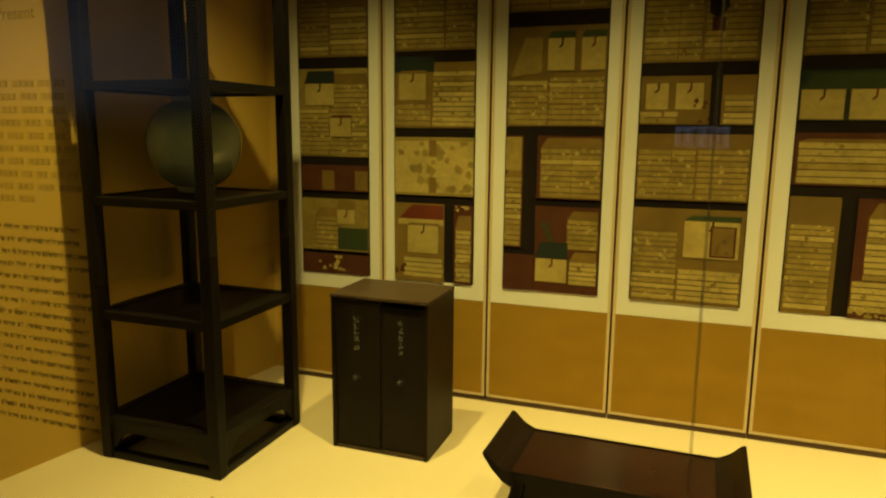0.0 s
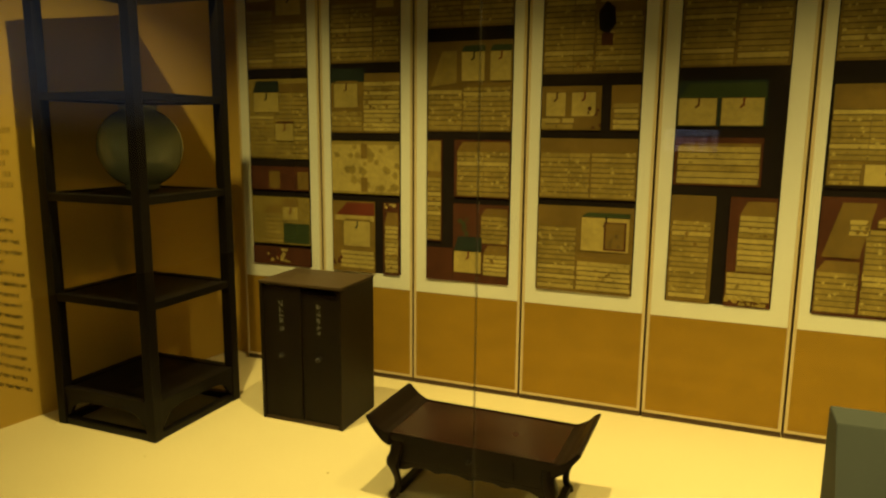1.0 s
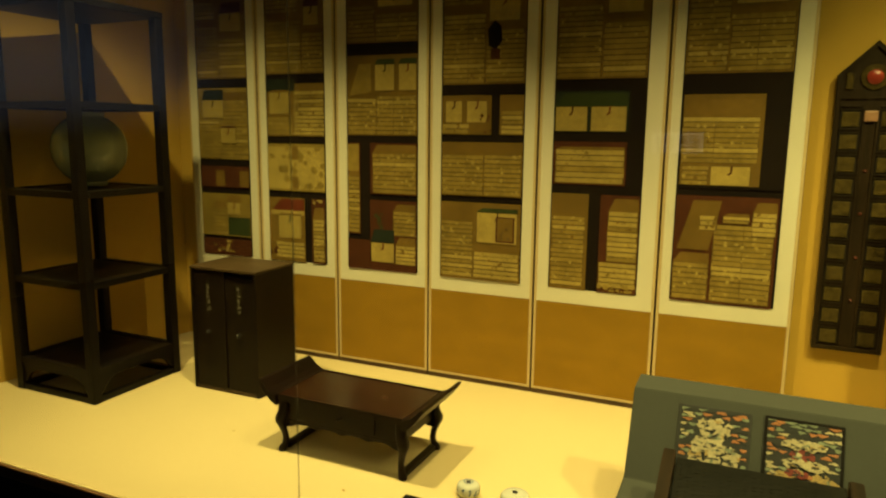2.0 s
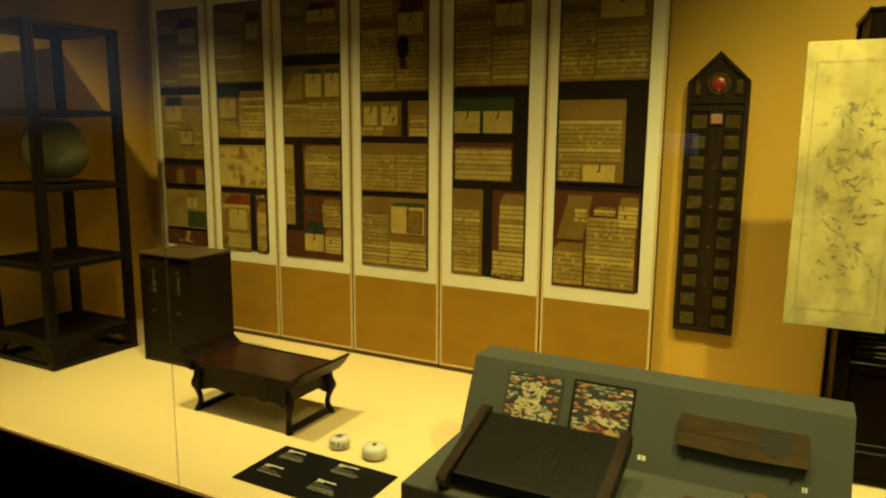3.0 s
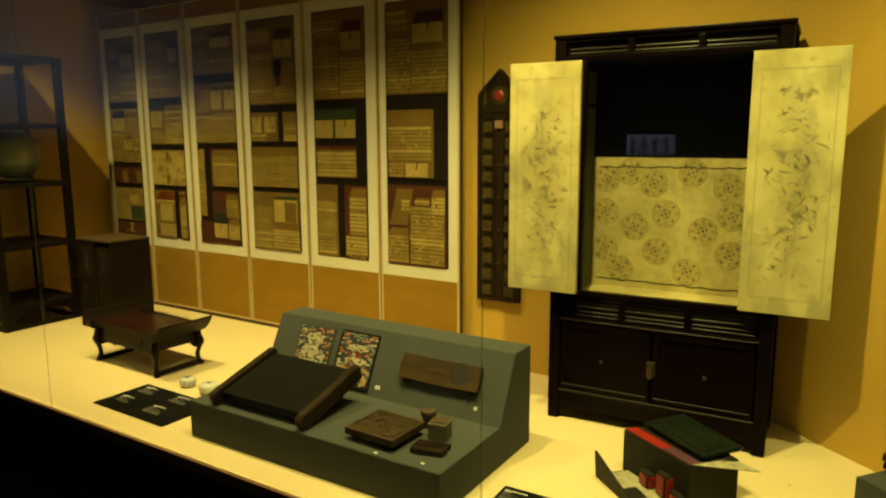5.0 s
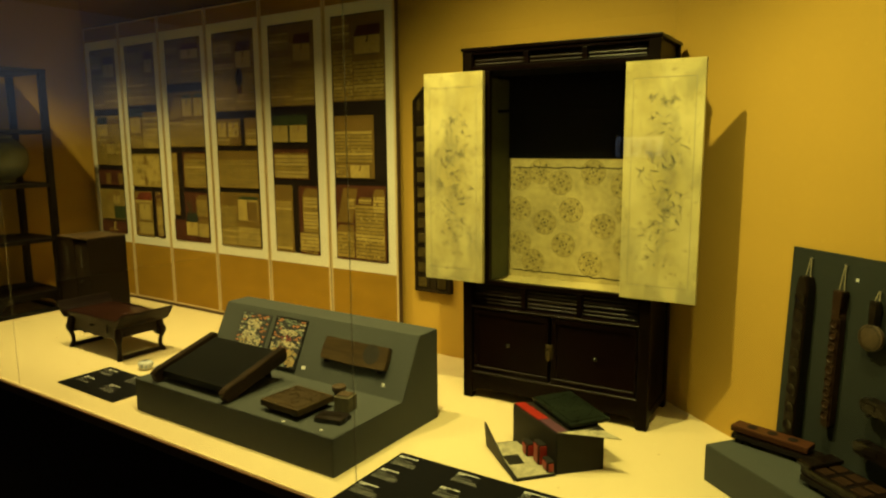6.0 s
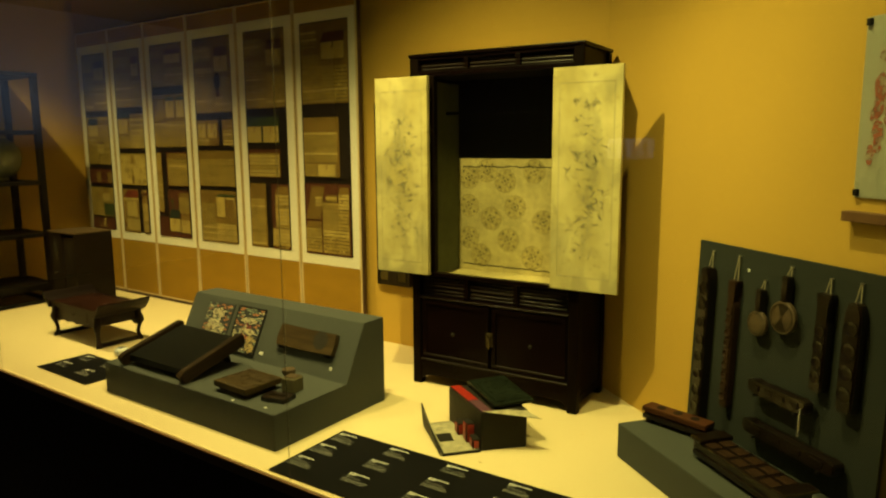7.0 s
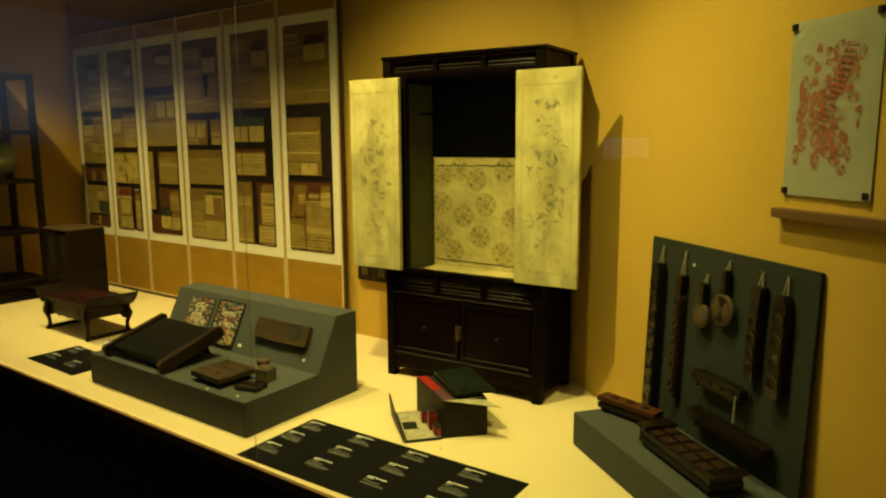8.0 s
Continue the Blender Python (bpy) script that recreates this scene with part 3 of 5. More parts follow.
def paint_3(p, u0, u1):
    upper_books(p, u0, u1, 1.192, 0.4)
    p.patch(u0, u1, 0.869, 1.150, COVER, 1)
    p.stack(u0 + 0.002, u0 + 0.12, 0.872, 1.0)
    p.stack(u0 + 0.122, u1 - 0.004, 0.872, 1.02, cover=0.012)
    quad(p.bm, [(u0 + 0.01, p.y(), 1.01), (u0 + 0.1, p.y(), 1.02), (u0 + 0.1, p.y(), 1.12), (u0 + 0.05, p.y(), 1.12)], BK)
    p.case(u0 + 0.115, u0 + 0.195, 1.025, 1.135, GRN, INK, 0.16)
    p.case(u0 + 0.210, u1 - 0.003, 1.025, 1.135, GRN, RED, 0.16)
    p.patch(u0, u0 + 0.054, 0.508, 0.843, MAR, 1)
    p.stack(u0, u0 + 0.05, 0.512, 0.74, cover=0.02)
    p.patch(u0, u0 + 0.048, 0.74, 0.838, BK, 2)
    p.patch(u0 + 0.095, u1, 0.659, 0.843, MAR, 1)
    p.stack(u0 + 0.105, u1 - 0.002, 0.662, 0.836, cover=0.03)
    p.patch(u0 + 0.095, u1, PIC_LO, 0.637, MAR, 1)
    p.blots(u0 + 0.11, u0 + 0.16, 0.55, 0.61, MAR, 6, 0.012)
    p.blots(u0 + 0.11, u0 + 0.16, 0.53, 0.59, GRN, 7, 0.010)
    p.stack(u0 + 0.19, u1 - 0.003, 0.51, 0.625, cover=0.025)
    p.stack(u0 + 0.20, u1 - 0.003, 0.405, 0.505, tone=PALE, cover=0.03)
    p.case(u0 + 0.098, u0 + 0.195, 0.408, 0.53, TEAL, RED, 0.40)
    p.patch(u0, u0 + 0.093, PIC_LO, 0.488, MAR, 1)

def paint_4(p, u0, u1):
    upper_books(p, u0, u1, 1.042, 0.52)
    quad(p.bm, [(u0 + 0.165, p.y(), 1.165), (u0 + 0.19, p.y(), 1.150), (u0 + 0.212, p.y(), 1.180), (u0 + 0.208, p.y(), 1.225), (u0 + 0.185, p.y(), 1.245), (u0 + 0.160, p.y(), 1.215)], INK)
    p.patch(u0 + 0.172, u0 + 0.205, 1.12, 1.155, MAR, 6)
    p.patch(u0, u0 + 0.18, 0.876, 1.006, COVER, 1)
    p.case(u0 + 0.012, u0 + 0.075, 0.915, 0.995, COVER, MAR, 0.08)
    p.case(u0 + 0.090, u0 + 0.165, 0.915, 0.995, COVER, RED, 0.08)
    p.stack(u0, u0 + 0.10, 0.878, 0.912, tone=PALE)
    p.blots(u0 + 0.14, u0 + 0.18, 0.88, 0.95, MAR, 6, 0.008)
    p.patch(u0 + 0.209, u1, 0.876, 1.006, COVER, 1)
    p.stack(u0 + 0.215, u1 - 0.002, 0.878, 0.985, tone=PALE, cover=0.03)
    p.patch(u0, u1, 0.669, 0.851, COVER, 1)
    p.stack(u0 + 0.002, u0 + 0.155, 0.672, 0.838, cover=0.03)
    p.stack(u0 + 0.158, u1 - 0.003, 0.672, 0.835, cover=0.025)
    p.patch(u0, u1, PIC_LO, 0.647, COVER, 1)
    p.stack(u0 + 0.002, u0 + 0.122, 0.386, 0.632, cover=0.05)
    p.stack(u0 + 0.126, u1 - 0.003, 0.386, 0.50, tone=PALE, cover=0.022)
    p.case(u0 + 0.135, u1 - 0.01, 0.51, 0.63, GRN, INK, 0.12)
    p.patch(u0 + 0.205, u0 + 0.272, 0.515, 0.602, MAR, 6)
    p.patch(u0 + 0.211, u0 + 0.266, 0.521, 0.598, COVER, 7)
    p.blots(u0 + 0.215, u0 + 0.262, 0.525, 0.59, LINE, 8, 0.006)

def paint_5(p, u0, u1):
    upper_books(p, u0, u1, 1.052, 0.5)
    p.patch(u0, u0 + 0.232, 0.888, 1.015, TEAL, 1)
    quad(p.bm, [(u0, p.y(), 0.965), (u0 + 0.23, p.y(), 0.965), (u0 + 0.225, p.y(), 1.008), (u0 + 0.03, p.y(), 1.008)], GRN)
    p.case(u0 + 0.002, u0 + 0.105, 0.890, 0.972, GRN, MAR, 0.05)
    p.case(u0 + 0.115, u0 + 0.226, 0.890, 0.972, GRN, RED, 0.05)
    p.patch(u0, u0 + 0.232, 0.722, 0.858, MAR, 1)
    p.stack(u0 + 0.008, u0 + 0.226, 0.726, 0.842, pitch=0.019, tone=PALE, cover=0.008)
    p.patch(u0 + 0.274, u1, 0.722, 1.015, INK, 1)
    p.patch(u0, u0 + 0.121, PIC_LO, 0.693, COVER, 1)
    p.stack(u0 + 0.004, u0 + 0.112, 0.39, 0.62, cover=0.0)
    p.patch(u0 + 0.159, u1, PIC_LO, 0.693, MAR, 1)
    p.stack(u0 + 0.185, u1 - 0.002, 0.48, 0.682, tone=PALE, cover=0.04)
    p.stack(u0 + 0.162, u1 - 0.002, 0.395, 0.478, tone=PALE)
    p.blots(u0 + 0.16, u1 - 0.01, 0.382, 0.41, BK, 14, 0.008)

def paint_6(p, u0, u1):
    upper_books(p, u0, u1, 1.060, 0.4)
    p.patch(u0, u1, 0.726, 1.017, INK, 1)
    p.patch(u0 + 0.004, u0 + 0.225, 0.735, 1.0, BOOK_BACK, 2)
    p.stack(u0 + 0.004, u0 + 0.215, 0.80, 0.985, cover=0.05)
    p.stack(u0 + 0.01, u0 + 0.085, 0.735, 0.80, cover=0.008)
    p.case(u0 + 0.09, u0 + 0.20, 0.735, 0.80, COVER, MAR, 0.1)
    p.patch(u0, u1 - 0.004, PIC_LO, 0.704, MAR, 1)
    p.stack(u0 + 0.002, u0 + 0.105, 0.385, 0.53, cover=0.03)
    p.stack(u0 + 0.112, u1 - 0.012, 0.385, 0.62, cover=0.0)
    quad(p.bm, [(u0 + 0.01, p.y(), 0.54), (u0 + 0.10, p.y(), 0.54), (u0 + 0.13, p.y(), 0.69), (u0 + 0.05, p.y(), 0.69)], COVER)
    p.stack(u0 + 0.07, u0 + 0.12, 0.60, 0.645, tone=PALE)
    p.stack(u0 + 0.135, u1 - 0.08, 0.625, 0.655, tone=PALE, cover=0.01)
    p.stack(u0 + 0.215, u1 - 0.008, 0.59, 0.69, tone=PALE, cover=0.03)
BOOK_BACK = COVER

def folding_screen():
    t = thing("folding_screen", (0, SCREEN_Y, 0), 0, "six-panel folding screen painted with shelves of stacked books", "folding screen")
    for i, paint in enumerate((paint_1, paint_2, paint_3, paint_4, paint_5, paint_6)):
        a, c = EDGES[i] + 0.002, EDGES[i + 1] - 0.002
        u0, u1 = PICTURES[i]
        top = 1.548
        pan = part("panel", boxed(a, c, 0.006, 0.028, 0.0, top, bevel=0.001), FRAME, t)
        part("lower_cloth", boxed(a + 0.010, c - 0.010, 0.003, 0.0062, 0.026, 0.3285), CLOTH, pan)
        part("upper_cloth", boxed(a + 0.010, c - 0.010, 0.003, 0.0062, 1.462, top - 0.014), CLOTH, pan)
        bm = bmesh.new()
        box(bm, a + 0.0015, a + 0.0098, 0.001, 0.0062, 0.018, top - 0.006, bevel=0.0008)
        box(bm, c - 0.0098, c - 0.0015, 0.001, 0.0062, 0.018, top - 0.006, bevel=0.0008)
        box(bm, a + 0.0100, c - 0.0100, 0.001, 0.0062, 0.018, 0.0255, bevel=0.0008)
        box(bm, a + 0.0100, c - 0.0100, 0.001, 0.0062, top - 0.0135, top - 0.006, bevel=0.0008)
        part("silk_trim", bm, TRIM, pan)
        bm = bmesh.new()
        box(bm, a + 0.0102, u0 - 0.0005, 0.002, 0.0062, 0.329, 1.4615)
        box(bm, u1 + 0.0005, c - 0.0102, 0.002, 0.0062, 0.329, 1.4615)
        box(bm, u0 - 0.0004, u1 + 0.0004, 0.002, 0.0062, 0.329, PIC_LO - 0.0005)
        box(bm, u0 - 0.0004, u1 + 0.0004, 0.002, 0.0062, PIC_HI + 0.0005, 1.4615)
        part("paper_mount", bm, MOUNT, pan)
        p = Picture(20 + i)
        box(p.bm, u0, u1, 0.0, 0.006, PIC_LO, PIC_HI)
        paint(p, u0 + 0.003, u1 - 0.003)
        bmesh.ops.translate(p.bm, vec=(0, 0.0046, 0), verts=p.bm.verts)
        me = bpy.data.meshes.new("painting")
        p.bm.to_mesh(me)
        p.bm.free()
        for mt in PM:
            me.materials.append(mt)
        ob = new("painting", me)
        ob.parent = pan
        ob["label"] = "painting of stacked books on dark shelves"
folding_screen()

# ---- low writing desk ----
def low_desk():
    t = thing("low_writing_desk", (0.05, 1.715, 0), -1.0, "low red-brown wooden writing desk with upturned ends, curved legs", "low desk")
    hw, hd, zt = 0.206, 0.108, 0.166
    part("tabletop", boxed(-hw, hw, -hd, hd, zt - 0.012, zt, bevel=0.002), ROSE, t, "glossy red-brown wooden tabletop")
    part("edge_strip", boxed(-hw, hw, -hd - 0.004, -hd, zt - 0.016, zt + 0.003, bevel=0.001), ROSE_DARK, t)
    part("edge_strip", boxed(-hw, hw, hd, hd + 0.004, zt - 0.016, zt + 0.003, bevel=0.001), ROSE_DARK, t)
    for s in (-1, 1):
        pts = [(s * (hw - 0.012), zt - 0.030), (s * (hw + 0.008), zt - 0.020), (s * (hw + 0.030), zt + 0.004), (s * (hw + 0.050), zt + 0.031),
               (s * (hw + 0.049), zt + 0.038), (s * (hw + 0.040), zt + 0.035), (s * (hw + 0.020), zt + 0.012), (s * (hw + 0.002), zt + 0.002), (s * (hw - 0.012), zt + 0.0005)]
        part("upturned_end", prism(bmesh.new(), pts, -hd - 0.010, hd + 0.010, "y", bevel=0.0015), ROSE_DARK, t)
    part("drawer_case", boxed(-0.185, 0.185, -0.094, 0.094, 0.094, zt - 0.0125, bevel=0.002), ROSE_DARK, t)
    dr = part("drawer_front", boxed(-0.105, 0.105, -0.0975, -0.0945, 0.103, zt - 0.020, bevel=0.001), ROSE_DARK, t)
    k = lathe(bmesh.new(), [(0.006, 0), (0.006, 0.002), (0.0025, 0.003), (0.0025, 0.008), (0.0055, 0.012), (0.002, 0.015)], seg=14)
    bmesh.ops.transform(k, matrix=pose(0, -0.0974, 0.128, 90), verts=k.verts)
    part("knob", k, IRON, dr, "tiny dark metal knob", smooth=40)
    # scalloped lower rails
    for y in (-0.094, 0.084):
        pts = [(-0.185, 0.0935), (0.185, 0.0935)]
        for q in range(41):
            s = 1 - q / 40
            x = -0.185 + 0.37 * s
            pts.append((x, 0.084 - 0.014 * abs(2 * s - 1) ** 8 - 0.006 * max(0.0, math.cos(9 * math.pi * (s - 0.5)))))
        part("scalloped_rail", prism(bmesh.new(), pts, y, y + 0.010, "y"), ROSE_DARK, t)
    # legs with a double curve, square in section, bowed outwards along the diagonal
    curve = [(0.000, 0.013, 0.150), (0.002, 0.014, 0.118), (0.008, 0.015, 0.100), (0.010, 0.013, 0.086), (0.006, 0.009, 0.070),
             (0.001, 0.0075, 0.052), (-0.001, 0.0075, 0.036), (0.001, 0.008, 0.022), (0.006, 0.010, 0.012), (0.008, 0.010, 0.0)]
    for sx in (-1, 1):
        for sy in (-1, 1):
            bm = bmesh.new()
            rings = []
            for push, half, z in curve:
                cx, cy = sx * (0.183 + push), sy * (0.094 + push * 0.7)
                rings.append([bm.verts.new((cx + a * half, cy + c * half, z)) for a, c in ((-1, -0.6), (-0.6, -1), (0.6, -1), (1, -0.6), (1, 0.6), (0.6, 1), (-0.6, 1), (-1, 0.6))])
            for lo, hi in zip(rings, rings[1:]):
                for k in range(8):
                    bm.faces.new((lo[k], lo[(k + 1) % 8], hi[(k + 1) % 8], hi[k]))
            bm.faces.new(rings[0]), bm.faces.new(rings[-1])
            part("leg", bm, ROSE_DARK, t, smooth=50)
    for sx in (-1, 1):
        part("runner", boxed(sx * 0.187 - 0.009, sx * 0.187 + 0.009, -0.084, 0.084, 0.002, 0.018, bevel=0.002), ROSE_DARK, t)
low_desk()

# ---- two porcelain water droppers ----
def dropper(at, r, h, blue):
    prof = [(r * 0.55, 0), (r * 0.62, 0.002)]
    for k in range(0, 13):
        a = -math.pi / 2 + 0.5 + (math.pi - 0.9) * k / 12
        prof.append((r * (0.62 + 0.38 * math.cos(a) ** 0.7 if math.cos(a) > 0 else 0.62), 0.003 + (h - 0.004) * (0.5 + 0.5 * math.sin(a))))
    prof += [(r * 0.5, h), (r * 0.2, h + 0.0006)]
    ob = part("water_dropper", lathe(bmesh.new(), prof, seg=32), WHITEWARE, smooth=50)
    ob.location = at
    tagged(ob, "small white porcelain water dropper with blue painted sprigs" if blue else "small round white porcelain water dropper with dark mouth", "water dropper", "water droppers")
    top = [(r * 0.17, h - 0.0005), (r * 0.19, h + 0.0018), (r * 0.12, h + 0.002)]
    part("mouth", lathe(bmesh.new(), top, seg=16), BLACK, ob, "dark mouth")
    if blue:
        bm = bmesh.new()
        rnd = random.Random(3)
        for k in range(11):
            a = k * 0.57
            for q in range(3):
                aa, zz = a + rnd.uniform(-0.15, 0.15), h * rnd.uniform(0.35, 0.75)
                rr = r * 1.006
                quad(bm, [(rr * math.cos(aa + da), rr * math.sin(aa + da), zz + dz) for da, dz in ((0, -0.004), (0.10, 0), (0, 0.004), (-0.10, 0))])
        for k in range(8):
            a = k * 0.785
            quad(bm, [(r * q * math.cos(a + da), r * q * math.sin(a + da), h + 0.0009) for q, da in ((0.22, 0), (0.36, 0.3), (0.48, 0), (0.36, -0.3))])
        part("blue_decoration", bm, COBALT, ob, "cobalt blue sprigs")
dropper((0.420, 1.612, 0), 0.029, 0.034, True)
dropper((0.541, 1.608, 0), 0.036, 0.037, False)

# ---- caption plates ----
def caption_plate(at, w, d, columns, rows, turn, seed):
    """A black plate; each entry is a bold heading, one short line and a small paragraph."""
    t = thing("caption_plate", (*at, 0), turn, "black caption plate with white lettering on the case floor", "caption plate", "caption plates")
    part("plate", boxed(0, w, 0, d, 0.0, 0.004, bevel=0.0008), PLATE, t)
    rnd = random.Random(seed)
    def words(bm, x, end, y, tall, low, high):
        while x < end:
            l = rnd.uniform(low, high)
            box(bm, x, min(end, x + l), y - tall, y, 0.0035, 0.0043)
            x += l + 0.0016
    for px in columns:
        for py in rows:
            heading = bmesh.new()
            words(heading, px, px + rnd.uniform(0.056, 0.066), py, 0.0042, 0.006, 0.014)
            words(heading, px, px + rnd.uniform(0.018, 0.026), py - 0.0072, 0.0034, 0.006, 0.012)
            part("heading", heading, INK_WHITE, t, "bold white heading bar")
            bm = bmesh.new()
            words(bm, px, px + rnd.uniform(0.012, 0.024), py - 0.0170, 0.0017, 0.004, 0.008)
            words(bm, px, px + rnd.uniform(0.050, 0.066), py - 0.0235, 0.0017, 0.004, 0.012)
            for k in range(rnd.choice((2, 3, 4))):
                words(bm, px, px + rnd.uniform(0.070, 0.084), py - 0.0335 - 0.0054 * k, 0.0016, 0.004, 0.012)
            part("lettering", bm, INK_SMALL, t, "block of tiny grey-white lettering")
caption_plate((0.279, 1.335), 0.376, 0.210, (0.030, 0.205), (0.192, 0.098), -0.8, 4)
caption_plate((1.745, 1.252), 0.775, 0.308, (0.010, 0.204, 0.400, 0.594), (0.290, 0.202, 0.111), 1.2, 9)

# ---- grey-green display stand ----
SX0, SX1 = 0.785, 1.676
S_FRONT, S_TOP, S_KNEE, S_CREST, S_HI, S_BACK = 1.340, 0.112, 1.648, 1.738, 0.297, 1.838
SLOPE = math.atan2(S_HI - S_TOP, S_CREST - S_KNEE)
def display_stand():
    ob = part("display_stand", prism(bmesh.new(), [(S_FRONT, 0), (S_BACK, 0), (S_BACK, S_HI), (S_CREST, S_HI), (S_KNEE, S_TOP), (S_FRONT, S_TOP)], SX0, SX1, "x", bevel=0.002), STAND)
    tagged(ob, "grey-green painted display stand with a sloping back", "display stand", "display stands")
display_stand()

def on_slope(x, up, lift=0.0):
    """A pose on the sloping back: local x along, local z up the slope, local y into it."""
    base = Vector((x, S_KNEE, S_TOP)) + Vector((0, math.cos(SLOPE), math.sin(SLOPE))) * up - Vector((0, math.sin(SLOPE), -math.cos(SLOPE))) * lift
    return Matrix.Translation(base) @ Euler((SLOPE - math.pi / 2, 0, 0)).to_matrix().to_4x4()

def badge(x0, x1, up0, up1, border, seed):
    """An embroidered square: dark ground, cloud bands at the rim and a pale stitched form in the middle."""
    t = new("embroidered_badge")
    t.matrix_world = on_slope(x0, up0)
    tagged(t, "embroidered badge with pale motif and black border" if border else "embroidered badge with cream motif on dark ground", "embroidery", "embroidered badges")
    w, h = x1 - x0, up1 - up0
    rnd = random.Random(seed)
    part("cloth", boxed(0, w, -0.004, -0.0005, 0, h, bevel=0.001), EMB_BASE, t)
    if border:
        bm = bmesh.new()
        for a in ((0, w, 0, 0.006), (0, w, h - 0.006, h), (0, 0.006, 0.0062, h - 0.0062), (w - 0.006, w, 0.0062, h - 0.0062)):
            box(bm, a[0], a[1], -0.0062, -0.0038, a[2], a[3], bevel=0.0006)
        part("border", bm, BLACK, t, "black border")
    def swirl(bm, cx, cz, sx, sz, mi, y):
        n = 8
        pts = []
        ph = rnd.uniform(0, 6)
        for k in range(n * 2):
            a = math.pi * k / n
            q = 1 + 0.28 * math.sin(3 * a + ph)
            pts.append((min(w - 0.006, max(0.006, cx + sx * q * math.cos(a))), y, min(h - 0.006, max(0.006, cz + sz * q * math.sin(a)))))
        quad(bm, pts, mi)
    if border:
        shapes = ((0.50, 0.70, 0.26, 0.045, 0), (0.50, 0.58, 0.13, 0.05, 3), (0.52, 0.47, 0.27, 0.05, 0), (0.42, 0.36, 0.12, 0.03, 3), (0.22, 0.20, 0.17, 0.15, 4), (0.78, 0.22, 0.17, 0.16, 4))
    else:
        shapes = ((0.52, 0.74, 0.23, 0.12, 0), (0.46, 0.52, 0.21, 0.12, 0), (0.28, 0.32, 0.08, 0.13, 0), (0.52, 0.30, 0.08, 0.13, 0), (0.76, 0.38, 0.09, 0.12, 0), (0.20, 0.10, 0.17, 0.08, 4), (0.80, 0.10, 0.17, 0.08, 4))
    def in_motif(u, v):
        return any(((u - cx) / (sx + 0.05)) ** 2 + ((v - cz) / (sz + 0.03)) ** 2 < 1 for cx, cz, sx, sz, mi in shapes)
    # cloud bands with dark gaps between them, orange and sage above, cream and gold below
    bm = bmesh.new()
    rows, cols = 19, 7
    for r in range(rows):
        for c in range(cols):
            cx, cz = 0.010 + (w - 0.020) * (c + 0.5 * (r % 2)) / (cols - 0.5), 0.008 + (h - 0.016) * r / (rows - 1)
            if in_motif(cx / w, cz / h):
                continue
            low = cz < h * 0.28
            col = rnd.choice((0, 0, 4, 2)) if low else rnd.choice((1, 2, 2, 5, 5, 0, 1))
            swirl(bm, cx + rnd.uniform(-0.003, 0.003), cz + rnd.uniform(-0.002, 0.002), rnd.uniform(0.0070, 0.0115), rnd.uniform(0.0024, 0.0040), col, -0.0043 - 1e-5 * (r * cols + c))
    tagged(part("cloud_stitching", bm, EMB + [EMB_BASE], t, "orange, sage and cream cloud bands"), kind="stuff")
    bm = bmesh.new()
    n = 0
    for cx, cz, sx, sz, mi in shapes:
        for q in range(int(24 + 1500 * sx * sz)):
            a, rr = rnd.uniform(0, 6.28), rnd.random() ** 0.5
            n += 1
            swirl(bm, (cx + sx * rr * math.cos(a)) * w, (cz + sz * rr * math.sin(a)) * h, rnd.uniform(0.0040, 0.0080), rnd.uniform(0.0032, 0.0060), mi if rnd.random() < 0.82 else rnd.choice((0, 2, 4)), -0.0063 - 4e-6 * n)
        for q in range(int(5 + 330 * sx * sz)):
            a, rr = rnd.uniform(0, 6.28), rnd.random() ** 0.5
            n += 1
            swirl(bm, (cx + sx * rr * math.cos(a)) * w, (cz + sz * rr * math.sin(a)) * h, rnd.uniform(0.0030, 0.0065), rnd.uniform(0.0012, 0.0022), 5, -0.0068 - 4e-6 * n)
    tagged(part("motif_stitching", bm, EMB + [EMB_BASE], t, "cream stitched motif with dark outlines"), kind="stuff")
badge(0.889, 1.040, 0.018, 0.184, False, 2)
badge(1.066, 1.218, 0.013, 0.187, True, 7)

def slope_tablet():
    t = new("carved_tablet")
    t.matrix_world = on_slope(1.325, 0.074)
    tagged(t, "long brown wooden tablet with a dark round seal", "tablet")
    w, h = 0.268, 0.076
    rnd = random.Random(6)
    pts = [(0, 0.002), (w * 0.5, 0.0), (w, 0.003), (w + 0.001, h * 0.5), (w - 0.002, h), (w * 0.6, h - 0.001), (0.003, h + 0.001), (-0.001, h * 0.5)]
    part("board", prism(bmesh.new(), pts, -0.020, -0.0005, "y", bevel=0.002), TABLET, t)
    bm = bmesh.new()
    disc_y(bm, w * 0.76, h * 0.60, 0.032, -0.0204, 0, 28)
    ring_y(bm, w * 0.76, h * 0.60, 0.028, 0.031, -0.0208, 0, 28)
    part("round_seal", bm, surface("dark_seal_ink", (0.014, 0.012, 0.007), 0.55, 0.35, 50, 200, 0.5), t, "dark round carved seal")
    for q in (0.09, 0.91):
        part("ledge_pin", boxed(w * q - 0.003, w * q + 0.003, -0.026, 0.0, -0.006, -0.001), BLACK, t)
slope_tablet()

